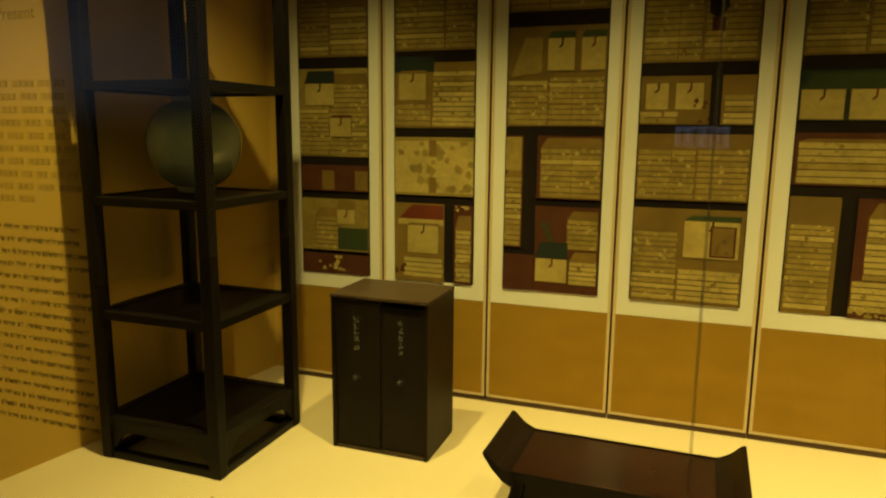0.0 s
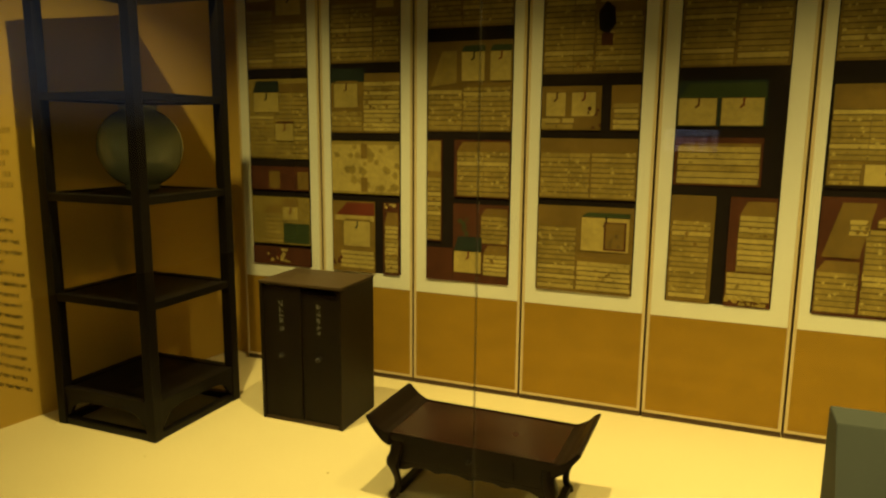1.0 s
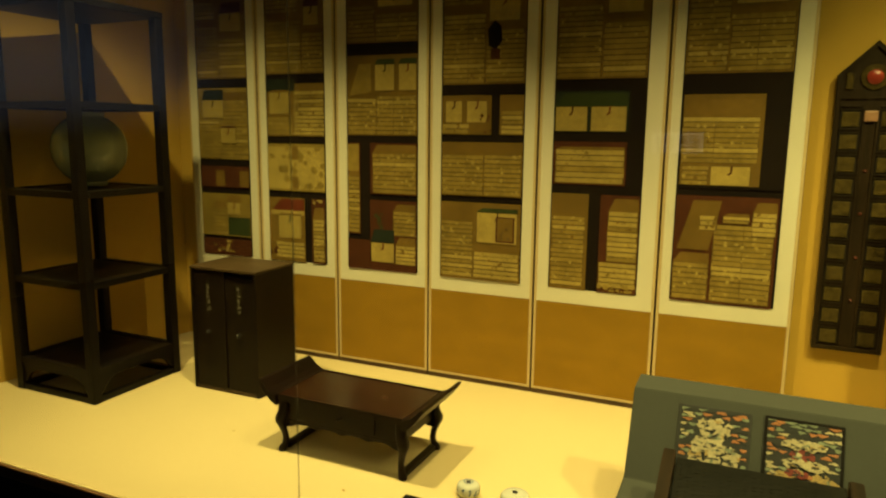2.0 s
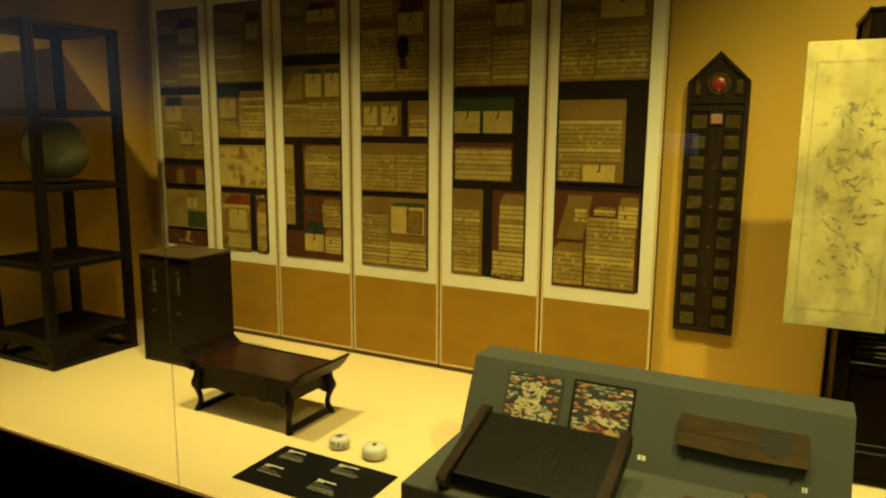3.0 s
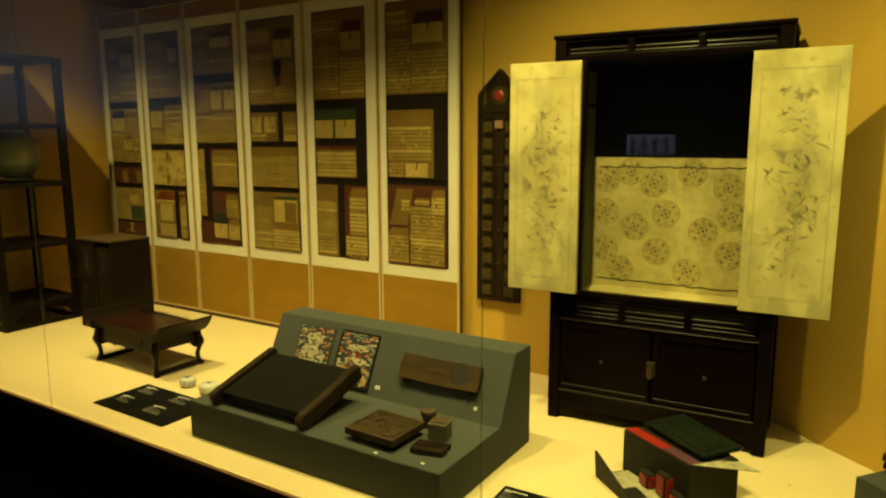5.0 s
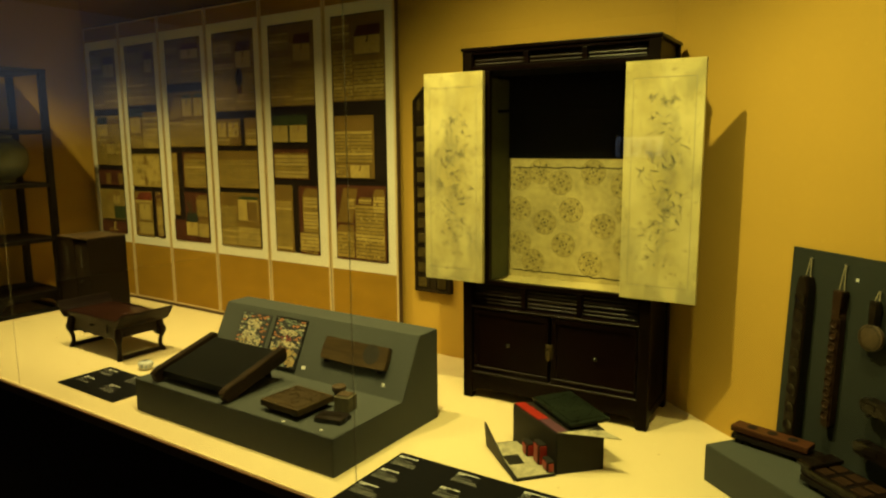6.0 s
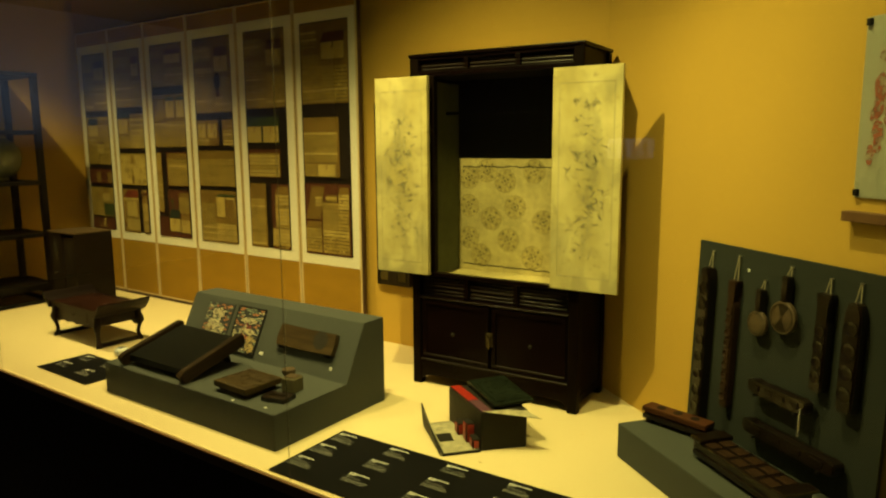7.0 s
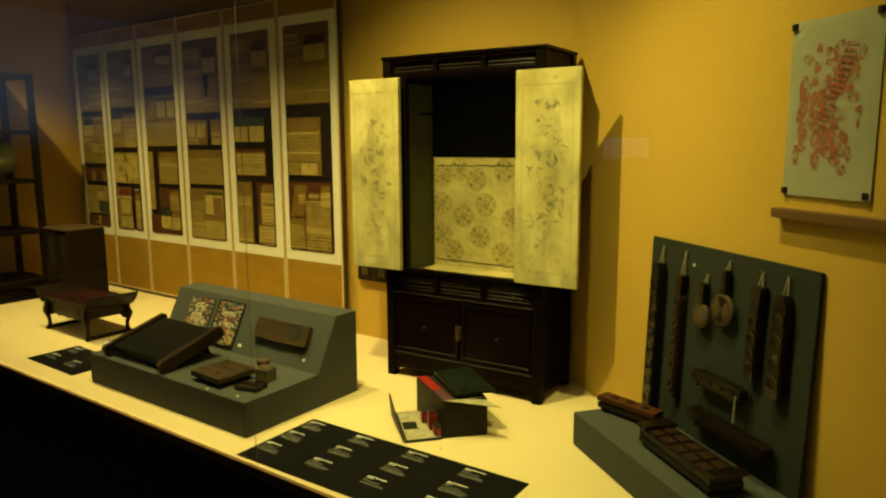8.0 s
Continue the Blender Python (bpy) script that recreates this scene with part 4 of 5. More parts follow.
def printing_block():
    t = new("printing_block")
    tilt = math.atan2(0.070, 0.245)
    t.matrix_world = Matrix.Translation((0.868, 1.352, 0.1135)) @ Euler((tilt, 0, 0)).to_matrix().to_4x4()
    tagged(t, "ink-black wooden printing block with two raised end handles", "printing block")
    w, d = 0.376, 0.262
    bm = boxed(0.032, w - 0.032, 0.028, d - 0.010, 0.006, 0.032, bevel=0.002)
    part("block", bm, BLOCK, t)
    bm = bmesh.new()
    rnd = random.Random(12)
    for c in range(20):
        x = 0.040 + c * 0.0152
        y = 0.040
        while y < d - 0.03:
            l = rnd.uniform(0.004, 0.012)
            box(bm, x, x + rnd.uniform(0.006, 0.011), y, y + l, 0.0315, 0.0326)
            y += l + 0.0035
    part("carved_relief", bm, BLOCK, t)
    for x in (0.004, w - 0.029):
        pts = [(0.0, 0.002), (0.012, -0.001), (d - 0.015, -0.001), (d, 0.004), (d + 0.004, 0.036), (d - 0.004, 0.045), (0.012, 0.041), (-0.004, 0.034)]
        part("handle", prism(bmesh.new(), pts, x, x + 0.025, "x", bevel=0.002), HANDLE_WOOD, t, "worn brown end handle")
    part("prop", boxed(0.06, w - 0.06, d - 0.05, d - 0.04, -0.055, 0.005), BLACK, t)
printing_block()

def carved_mold():
    t = thing("carved_square_mold", (1.443, 1.443, 0.112), -2, "square brown carved wooden mold raised on the stand", "mold")
    part("mold_board", boxed(-0.079, 0.079, -0.072, 0.072, 0.016, 0.036, bevel=0.003), TABLET, t)
    bm = bmesh.new()
    rnd = random.Random(8)
    for k in range(150):
        a, r = rnd.uniform(0, 6.28), 0.105 * rnd.random() ** 0.6
        cx, cy = max(-0.068, min(0.068, r * math.cos(a))), max(-0.060, min(0.060, r * math.sin(a)))
        box(bm, -0.005, 0.005, -0.0013, 0.0013, 0.0, 0.0022, bevel=0.0005, m=pose(cx, cy, 0.0352, 0, 0, math.degrees(a) + 70))
    part("carving", bm, TABLET, t)
    for x in (-0.055, 0.055):
        part("foot", boxed(x - 0.012, x + 0.012, -0.056, 0.056, 0.0, 0.0165, bevel=0.001), BLACK, t)
carved_mold()

def seals():
    t = thing("square_seal", (1.567, 1.515, 0.112), 12, "small square greenish-brown wooden stamp on the stand", "seal", "seals")
    part("seal_body", boxed(-0.026, 0.026, -0.024, 0.024, 0, 0.045, bevel=0.004), surface("olive_wood", (0.085, 0.072, 0.034), 0.55, 0.3, 30, 120, 0.3), t)
    part("seal_top", boxed(-0.020, 0.020, -0.018, 0.018, 0.0448, 0.049, bevel=0.002), MOLD_PALE, t, "paler worn top face")
    t = thing("round_seal", (1.502, 1.560, 0.112), 0, "small round brown wooden stamp with a flared grip", "seal", "seals")
    part("grip", lathe(bmesh.new(), [(0.016, 0), (0.018, 0.003), (0.0165, 0.014), (0.0165, 0.026), (0.021, 0.031), (0.0225, 0.040), (0.021, 0.046), (0.016, 0.048)], seg=24), MOLD_PALE, t, smooth=45)
    pts = [(-0.046, -0.026), (-0.020, -0.032), (0.006, -0.027), (0.040, -0.031), (0.046, -0.010), (0.041, 0.014), (0.047, 0.028), (0.014, 0.031), (-0.012, 0.027), (-0.040, 0.032), (-0.047, 0.006)]
    t = thing("leaf_mold", (1.590, 1.434, 0.112), 14, "small flat dark carved wooden mold with uneven outline", "mold")
    part("mold_body", prism(bmesh.new(), pts, 0, 0.014, "z", bevel=0.002), MOLD, t)
    bm = bmesh.new()
    for k in range(7):
        box(bm, -0.008, 0.008, -0.0012, 0.0012, 0, 0.002, m=pose(-0.024 + 0.008 * k, 0.002 * (k % 3), 0.0135, 0, 0, 60 + 25 * (k % 2)))
    part("carving", bm, MOLD, t)
seals()

def marker(at, m=None, w=0.009):
    """A number tag too small to read: pale bars on a chip."""
    t = new("number_tag")
    t.matrix_world = m if m is not None else pose(*at)
    tagged(t, "tiny white number tag on the stand", "number tag", "number tags")
    bm = bmesh.new()
    if m is None:
        box(bm, -w / 2, w / 2, -0.0035, 0.0035, 0.0, 0.002, bevel=0.0004)
    else:
        box(bm, -w / 2, -0.001, -0.0016, -0.0002, 0, 0.011, bevel=0.0003)
        box(bm, 0.001, w / 2, -0.0016, -0.0002, 0, 0.011, bevel=0.0003)
    part("tag_face", bm, INK_WHITE, t)
for p in ((1.205, 1.372, S_TOP), (1.480, 1.352, S_TOP), (1.612, 1.366, S_TOP)):
    marker(p)
marker(None, on_slope(1.250, 0.026), 0.018)
marker(None, on_slope(1.590, 0.031), 0.010)

# ---- long pendant on the wall ----
STUD_RED = surface("dark_red_stud", (0.085, 0.018, 0.010), 0.3, 0.2, 40, 90, 0.05)
def wall_pendant():
    t = thing("wall_pendant", (1.196, BACK_Y, 0.268), 0, "long dark wooden wall ornament with carved tiles and red disc", "wall ornament")
    w, sh, top = 0.178, 0.783, 0.872
    part("board", prism(bmesh.new(), [(0, 0), (w, 0), (w, sh), (w / 2, top), (0, sh)], -0.020, -0.0005, "y", bevel=0.0015), PEND, t)
    bm = bmesh.new()
    for a in ((0, 0.012, 0, sh), (w - 0.012, w, 0, sh), (0.0125, w - 0.0125, 0, 0.012)):
        box(bm, a[0], a[1], -0.026, -0.0195, a[2], a[3], bevel=0.001)
    for s in (0, 1):
        x0, x1 = (0, w / 2) if s == 0 else (w, w / 2)
        k = 0.014 if s == 0 else -0.014
        prism(bm, [(x0, sh), (x1, top), (x1, top - 0.016), (x0 + k, sh)], -0.026, -0.0195, "y")
    box(bm, 0.0125, w - 0.0125, -0.0245, -0.0195, sh - 0.066, sh - 0.060)
    part("raised_rim", bm, PEND, t)
    bm = bmesh.new()
    for x in (w / 2 - 0.020, w / 2 + 0.014):
        box(bm, x, x + 0.006, -0.0245, -0.0195, 0.014, sh - 0.090, bevel=0.001)
    part("centre_rail", bm, PEND, t)
    n = 11
    for k in range(n):
        z = 0.022 + k * (sh - 0.10) / n
        for x in (0.020, w - 0.020 - 0.042):
            part("tile_frame", boxed(x - 0.005, x + 0.045, -0.0222, -0.0195, z - 0.005, z + 0.042, bevel=0.001), BLACK, t)
            part("carved_tile", boxed(x - 0.002, x + 0.042, -0.0250, -0.0195, z - 0.002, z + 0.039, bevel=0.003), TILE, t)
            for q in (0.0430, 0.0520):
                part("crossbar", boxed(x - 0.006, x + 0.046, -0.0250, -0.0195, z + q, z + q + 0.0040, bevel=0.0008), PEND, t)
    disc = lathe(bmesh.new(), [(0.034, 0), (0.034, 0.004), (0.028, 0.006)], seg=28)
    bmesh.ops.transform(disc, matrix=pose(w / 2, -0.0195, sh - 0.008, 90), verts=disc.verts)
    part("disc_rim", disc, TILE, t, smooth=40)
    disc = lathe(bmesh.new(), [(0.020, 0), (0.020, 0.003), (0.014, 0.007), (0.004, 0.009)], seg=24)
    bmesh.ops.transform(disc, matrix=pose(w / 2, -0.0255, sh - 0.008, 90), verts=disc.verts)
    part("red_disc", disc, surface("dark_red_stone", (0.22, 0.03, 0.018), 0.25, 0.2, 40, 90, 0.05), t, "glossy dark red disc", smooth=50)
    for x in (0.030, w - 0.030):
        part("side_tile", boxed(x - 0.009, x + 0.009, -0.0255, -0.0195, sh - 0.040, sh + 0.004, bevel=0.003), TILE, t)
    part("square_stud", boxed(w / 2 - 0.017, w / 2 + 0.017, -0.0285, -0.0195, sh - 0.128, sh - 0.098, bevel=0.004), surface("pinkish_stone", (0.28, 0.15, 0.09), 0.4, 0.2, 40, 90, 0.1), t, "pale pinkish square stud")
    for z in (0.008, 0.150, 0.275, 0.400, 0.520):
        st = lathe(bmesh.new(), [(0.0048, 0), (0.004, 0.003), (0.0015, 0.005)], seg=12)
        bmesh.ops.transform(st, matrix=pose(w / 2, -0.0200, z, 90), verts=st.verts)
        part("red_stud", st, STUD_RED, t, "small red stud", smooth=50)
wall_pendant()

def half_round(x0, x1, y, z, r):
    """A half-round strip that swells towards the viewer."""
    bm = bmesh.new()
    pts = [(y - r * math.sin(math.pi * k / 10) * 0.9, z - r * math.cos(math.pi * k / 10)) for k in range(11)]
    return prism(bm, pts, x0, x1, "x")

# ---- clothes cabinet with open doors ----
def cabinet():
    t = thing("clothes_cabinet", (1.643, 2.045, 0), 3.2, "tall black lacquered cabinet, upper doors open, paper-lined inside", "cabinet")
    w, d, top = 0.640, 0.262, 1.188
    P = 0.034
    for x in (0, w - P):
        for y in (0, d - P):
            part("corner_post", boxed(x, x + P, y, y + P, 0.0, top - 0.0122, bevel=0.003), CAB_SIDE, t)
    part("top_board", boxed(-0.004, w + 0.004, -0.004, d, top - 0.012, top, bevel=0.003), CAB, t)
    for x in (0.008, w - 0.018):
        part("side_panel", boxed(x, x + 0.010, P, d - P, 0.055, top - 0.0125), CAB_SIDE, t)
    part("back_board", boxed(P, w - P, d - 0.014, d - 0.004, 0.055, top - 0.0125), CAB_SIDE, t)
    for x in (0.001, w - 0.029):
        part("side_rail", boxed(x, x + 0.028, P, d - P, 0.028, 0.0545, bevel=0.002), CAB_SIDE, t)
    # cornice: three sunken panels with glossy mouldings
    part("cornice_rail", boxed(P, w - P, 0.002, 0.026, 1.112, 1.128, bevel=0.002), CAB, t)
    part("cornice_rail", boxed(P, w - P, 0.002, 0.026, top - 0.022, top - 0.0125, bevel=0.002), CAB, t)
    part("cornice_back", boxed(P, w - P, 0.018, 0.024, 1.1285, top - 0.0225), CAB, t)
    third = (w - 2 * P) / 3
    for k in range(3):
        x0 = P + k * third + 0.010
        for z in (1.1290, 1.1410, 1.1530):
            part("moulding", half_round(x0, x0 + third - 0.020, 0.0175, z + 0.0048, 0.0050), CAB_GLOSS, t, smooth=50)
        if k:
            part("cornice_stile", boxed(P + k * third - 0.009, P + k * third + 0.009, 0.001, 0.0175, 1.1285, top - 0.0225, bevel=0.002), CAB, t)
    # upper opening
    ox0, ox1, oz0, oz1 = 0.098, w - 0.094, 0.424, 1.112
    part("stile", boxed(P, ox0, 0.003, 0.026, oz0, oz1 - 0.0005, bevel=0.002), CAB_SIDE, t)
    part("stile", boxed(ox1, w - P, 0.003, 0.026, oz0, oz1 - 0.0005, bevel=0.002), CAB_SIDE, t)
    part("inside_floor", boxed(P, w - P, 0.027, d - 0.0145, oz0 - 0.038, oz0 - 0.026), LINING, t, "floor lined with yellowed paper")
    part("lining_back", boxed(0.058, w - 0.058, d - 0.0195, d - 0.0145, oz0 - 0.0255, 0.826), LINING, t, "yellowed paper lining with faded round medallions")
    # black from the shadow edge up: the cabinet top's shade put into the colour
    part("upper_back_shade", boxed(0.058, w - 0.058, d - 0.0195, d - 0.0145, 0.8265, top - 0.013), BLACK, t)
    # side linings: green is the paper's own, the darkness is painted shade
    part("lining_side", boxed(0.050, 0.0575, 0.030, d - 0.0200, oz0 - 0.0255, 1.10), LINING_COOL_SHADE, t, "greenish paper lining of the inner side, coloured dark for shade")
    part("lining_side", boxed(w - 0.0575, w - 0.050, 0.030, d - 0.0200, oz0 - 0.0255, 1.10), LINING_COOL_SHADE, t, "greenish paper lining of the inner side, coloured dark for shade")
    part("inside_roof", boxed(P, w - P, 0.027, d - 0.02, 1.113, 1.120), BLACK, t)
    part("tie_bar", boxed(0.0580, w - 0.0580, 0.150, 0.162, 0.985, 0.995), BLACK, t)
    bm = bmesh.new()
    y = d - 0.0199
    spots = [(0.296, 0.648), (0.198, 0.601), (0.410, 0.598), (0.101, 0.647), (0.255, 0.743), (0.477, 0.736), (0.269, 0.524), (0.495, 0.647), (0.155, 0.459), (0.368, 0.464), (0.492, 0.528), (0.372, 0.780), (0.179, 0.780), (0.090, 0.755), (0.090, 0.524)]
    for i, (cx, cz) in enumerate(spots):
        r = 0.044
        mi = 0
        cx = max(0.058 + r, min(w - 0.058 - r, cx))
        disc_y(bm, cx, cz, r * 0.93, y + 0.0001, 2, 28)
        ring_y(bm, cx, cz, r * 0.92, r, y, mi)
        ring_y(bm, cx, cz, r * 0.52, r * 0.56, y, mi)
        for k in range(8):
            a = 2 * math.pi * k / 8
            disc_y(bm, cx + r * 0.72 * math.cos(a), cz + r * 0.72 * math.sin(a), r * 0.12, y - 0.0003, 1 if k % 2 else 0, 7)
            disc_y(bm, cx + r * 0.30 * math.cos(a + 0.4), cz + r * 0.30 * math.sin(a + 0.4), r * 0.10, y - 0.0003, 1 if k % 2 == 0 else 0, 7)
        disc_y(bm, cx, cz, r * 0.12, y - 0.0003, 1, 8)
        for k in range(12 if i % 3 else 0):
            a = 2 * math.pi * k / 12
            quad(bm, [(cx + q * r * math.cos(a + da), y - 0.0001, cz + q * r * math.sin(a + da)) for q, da in ((0.58, -0.05), (0.88, -0.05), (0.88, 0.05), (0.58, 0.05))], 0)
    part("medallion_print", bm, [MEDAL, MEDAL_DARK, MEDAL_PALE], t, "faded grey round medallions")
    bm = bmesh.new()
    rnd = random.Random(4)
    for z0 in (0.796, 0.424):
        x, z = 0.075, z0
        while x < w - 0.075:
            nx, nz = x + 0.012, z0 + rnd.uniform(-0.003, 0.003) - (0.014 * (x - 0.06) if z0 < 0.5 else 0)
            quad(bm, [(x, y - 0.0008, z - 0.0022), (nx, y - 0.0008, nz - 0.0022), (nx, y - 0.0008, nz + 0.0010), (x, y - 0.0008, z + 0.0010)])
            x, z = nx, nz
    part("torn_edge", bm, BLACK, t, "dark torn edge of the paper")
    # the band of three ribbed panels
    for z in (0.322, 0.4095):
        part("band_rail", boxed(P, w - P, 0.002, 0.0268, z, z + 0.0135, bevel=0.002), CAB, t)
    part("band_back", boxed(P, w - P, 0.018, 0.024, 0.336, 0.409), CAB, t)
    for k in range(3):
        x0 = P + k * third + 0.010
        for z in (0.338, 0.350, 0.366, 0.380, 0.394):
            part("moulding", half_round(x0, x0 + third - 0.020, 0.0175, z + 0.004, 0.0045), CAB_GLOSS, t, smooth=50)
        if k:
            part("band_stile", boxed(P + k * third - 0.009, P + k * third + 0.009, 0.001, 0.0175, 0.336, 0.409, bevel=0.002), CAB, t)
    # lower doors
    for k in range(2):
        x0 = P + 0.004 + k * (w / 2 - P - 0.002)
        x1 = x0 + w / 2 - P - 0.008
        dr = part("lower_door", boxed(x0, x1, 0.008, 0.024, 0.098, 0.3215, bevel=0.002), CAB, t)
        bm = bmesh.new()
        for a in ((x0 + 0.002, x1 - 0.002, 0.100, 0.116), (x0 + 0.002, x1 - 0.002, 0.302, 0.319), (x0 + 0.002, x0 + 0.020, 0.1165, 0.3015), (x1 - 0.020, x1 - 0.002, 0.1165, 0.3015)):
            box(bm, a[0], a[1], 0.0035, 0.0085, a[2], a[3], bevel=0.0015)
        part("door_frame", bm, CAB, dr)
        kb = lathe(bmesh.new(), [(0.007, 0), (0.008, 0.002), (0.003, 0.003), (0.006, 0.009), (0.002, 0.012)], seg=14)
        bmesh.ops.transform(kb, matrix=pose((x0 + x1) / 2 + (0.01 if k else -0.008), 0.0079, 0.205, 90), verts=kb.verts)
        part("stud", kb, IRON, dr, "small dark metal stud", smooth=40)
    lock = bmesh.new()
    box(lock, w / 2 - 0.013, w / 2 + 0.013, -0.004, 0.0035, 0.185, 0.232, bevel=0.003)
    box(lock, w / 2 - 0.007, w / 2 + 0.007, -0.011, -0.0038, 0.180, 0.212, bevel=0.003)
    tube(lock, [(w / 2 - 0.006, -0.006, 0.212), (w / 2 - 0.005, -0.007, 0.224), (w / 2 + 0.004, -0.007, 0.225), (w / 2 + 0.006, -0.006, 0.212)], 0.0018)
    part("lock_plate", lock, BRASS, t, "dull brass lock plate")
    part("lower_rail", boxed(P, w - P, 0.001, 0.026, 0.074, 0.0975, bevel=0.003), CAB, t)
    part("bead", half_round(P, w - P, 0.001, 0.0965, 0.0035), CAB_GLOSS, t, smooth=50)
    part("bead", half_round(P, w - P, 0.002, 0.3285, 0.0030), CAB_GLOSS, t, smooth=50)
    for k in range(2):
        x0 = P + 0.012 + k * (w / 2 - P - 0.002)
        part("bead", half_round(x0, x0 + w / 2 - P - 0.024, 0.0036, 0.1165, 0.0030), CAB_GLOSS, t, smooth=50)
    n = 30
    pts = [(P, 0.0735), (w - P, 0.0735)] + [(w - P - (w - 2 * P) * k / n, 0.036 - 0.022 * abs(2 * k / n - 1) ** 24) for k in range(n + 1)]
    part("apron", prism(bmesh.new(), pts, 0.006, 0.018, "y"), CAB, t)
    part("bottom_board", boxed(P, w - P, 0.027, d - P, 0.056, 0.068), CAB, t)
    # open upper doors with painted paper on their inner faces
    def door(hinge, turn, seed, sign):
        dr = part("open_door", boxed(0, 0.222, 0.0, 0.017, 0.420, 1.110, bevel=0.002), DOOR_PAPER, t, "open door lined with yellowed paper and a faded ink painting", at=pose(hinge, -0.020, 0, 0, 0, turn))
        rnd = random.Random(seed)
        face = -0.0006 if sign > 0 else 0.0176
        step = -0.0003 if sign > 0 else 0.0003
        bm = bmesh.new()
        for a in ((0.022, 0.200, 1.060, 1.063), (0.022, 0.200, 0.462, 0.4645), (0.022, 0.0245, 0.4645, 1.06), (0.1975, 0.200, 0.4645, 1.06)):
            flat(bm, a[0], a[1], a[2], a[3], face)
        part("ruled_border", bm, INK_GREY, dr)
        bm = bmesh.new()
        n = 18
        rim = [(0.112 + 0.066 * math.cos(2 * math.pi * k / n) * (1 + 0.15 * rnd.random()), face + step * 0.7, 0.765 + 0.235 * math.sin(2 * math.pi * k / n) * (1 + 0.1 * rnd.random())) for k in range(n)]
        quad(bm, rim)
        part("ink_wash", bm, INK_WASH, dr)
        bm = bmesh.new()
        def leaf(x, z, l, wd, a, mi):
            pts = []
            for q, s in ((0, 0), (0.3, 1), (0.65, 0.8), (1, 0), (0.65, -0.7), (0.3, -1)):
                px, pz = x + l * q * math.cos(a) - wd * s * math.sin(a), z + l * q * math.sin(a) + wd * s * math.cos(a)
                pts.append((max(0.03, min(0.192, px)), face + step * (1 + mi) + 0.004 * step * len(bm.faces), max(0.47, min(1.05, pz))))
            quad(bm, pts, mi)
        x, z, a = 0.10 + 0.02 * sign, 0.56, 1.9
        stem = []
        for k in range(26):
            stem.append((x, z))
            a = 1.57 + 0.9 * math.sin(k * 0.55 + seed)
            x, z = max(0.06, min(0.165, x + 0.019 * math.cos(a))), z + 0.016 * abs(math.sin(a)) + 0.002
            for q in range(rnd.choice((3, 4, 5, 7))):
                leaf(x + rnd.uniform(-0.045, 0.045), z + rnd.uniform(-0.02, 0.02), rnd.uniform(0.012, 0.036), rnd.uniform(0.0008, 0.0026), rnd.uniform(-0.6, 3.7), rnd.choice((0, 0, 1, 1)))
        for k in range(5):
            cx, cz = rnd.uniform(0.06, 0.16), rnd.choice((0.98, 0.83, 0.74, 0.72)) + rnd.uniform(-0.03, 0.03)
            for q in range(6):
                leaf(cx, cz, rnd.uniform(0.012, 0.026), 0.0050, q * 1.05 + rnd.random(), 0)
        for k in range(16):
            leaf(rnd.uniform(0.04, 0.17), rnd.uniform(0.50, 0.60), rnd.uniform(0.006, 0.016), 0.002, rnd.uniform(0, 6), 1)
        part("ink_painting", bm, [INK_GREY, INK_DARK], dr, "faded grey ink painting of leaves and blossom")
    door(ox0 - 0.004, 180 - 0.5, 3, -1)
    door(ox1 + 0.002, -1.5, 8, 1)
cabinet()

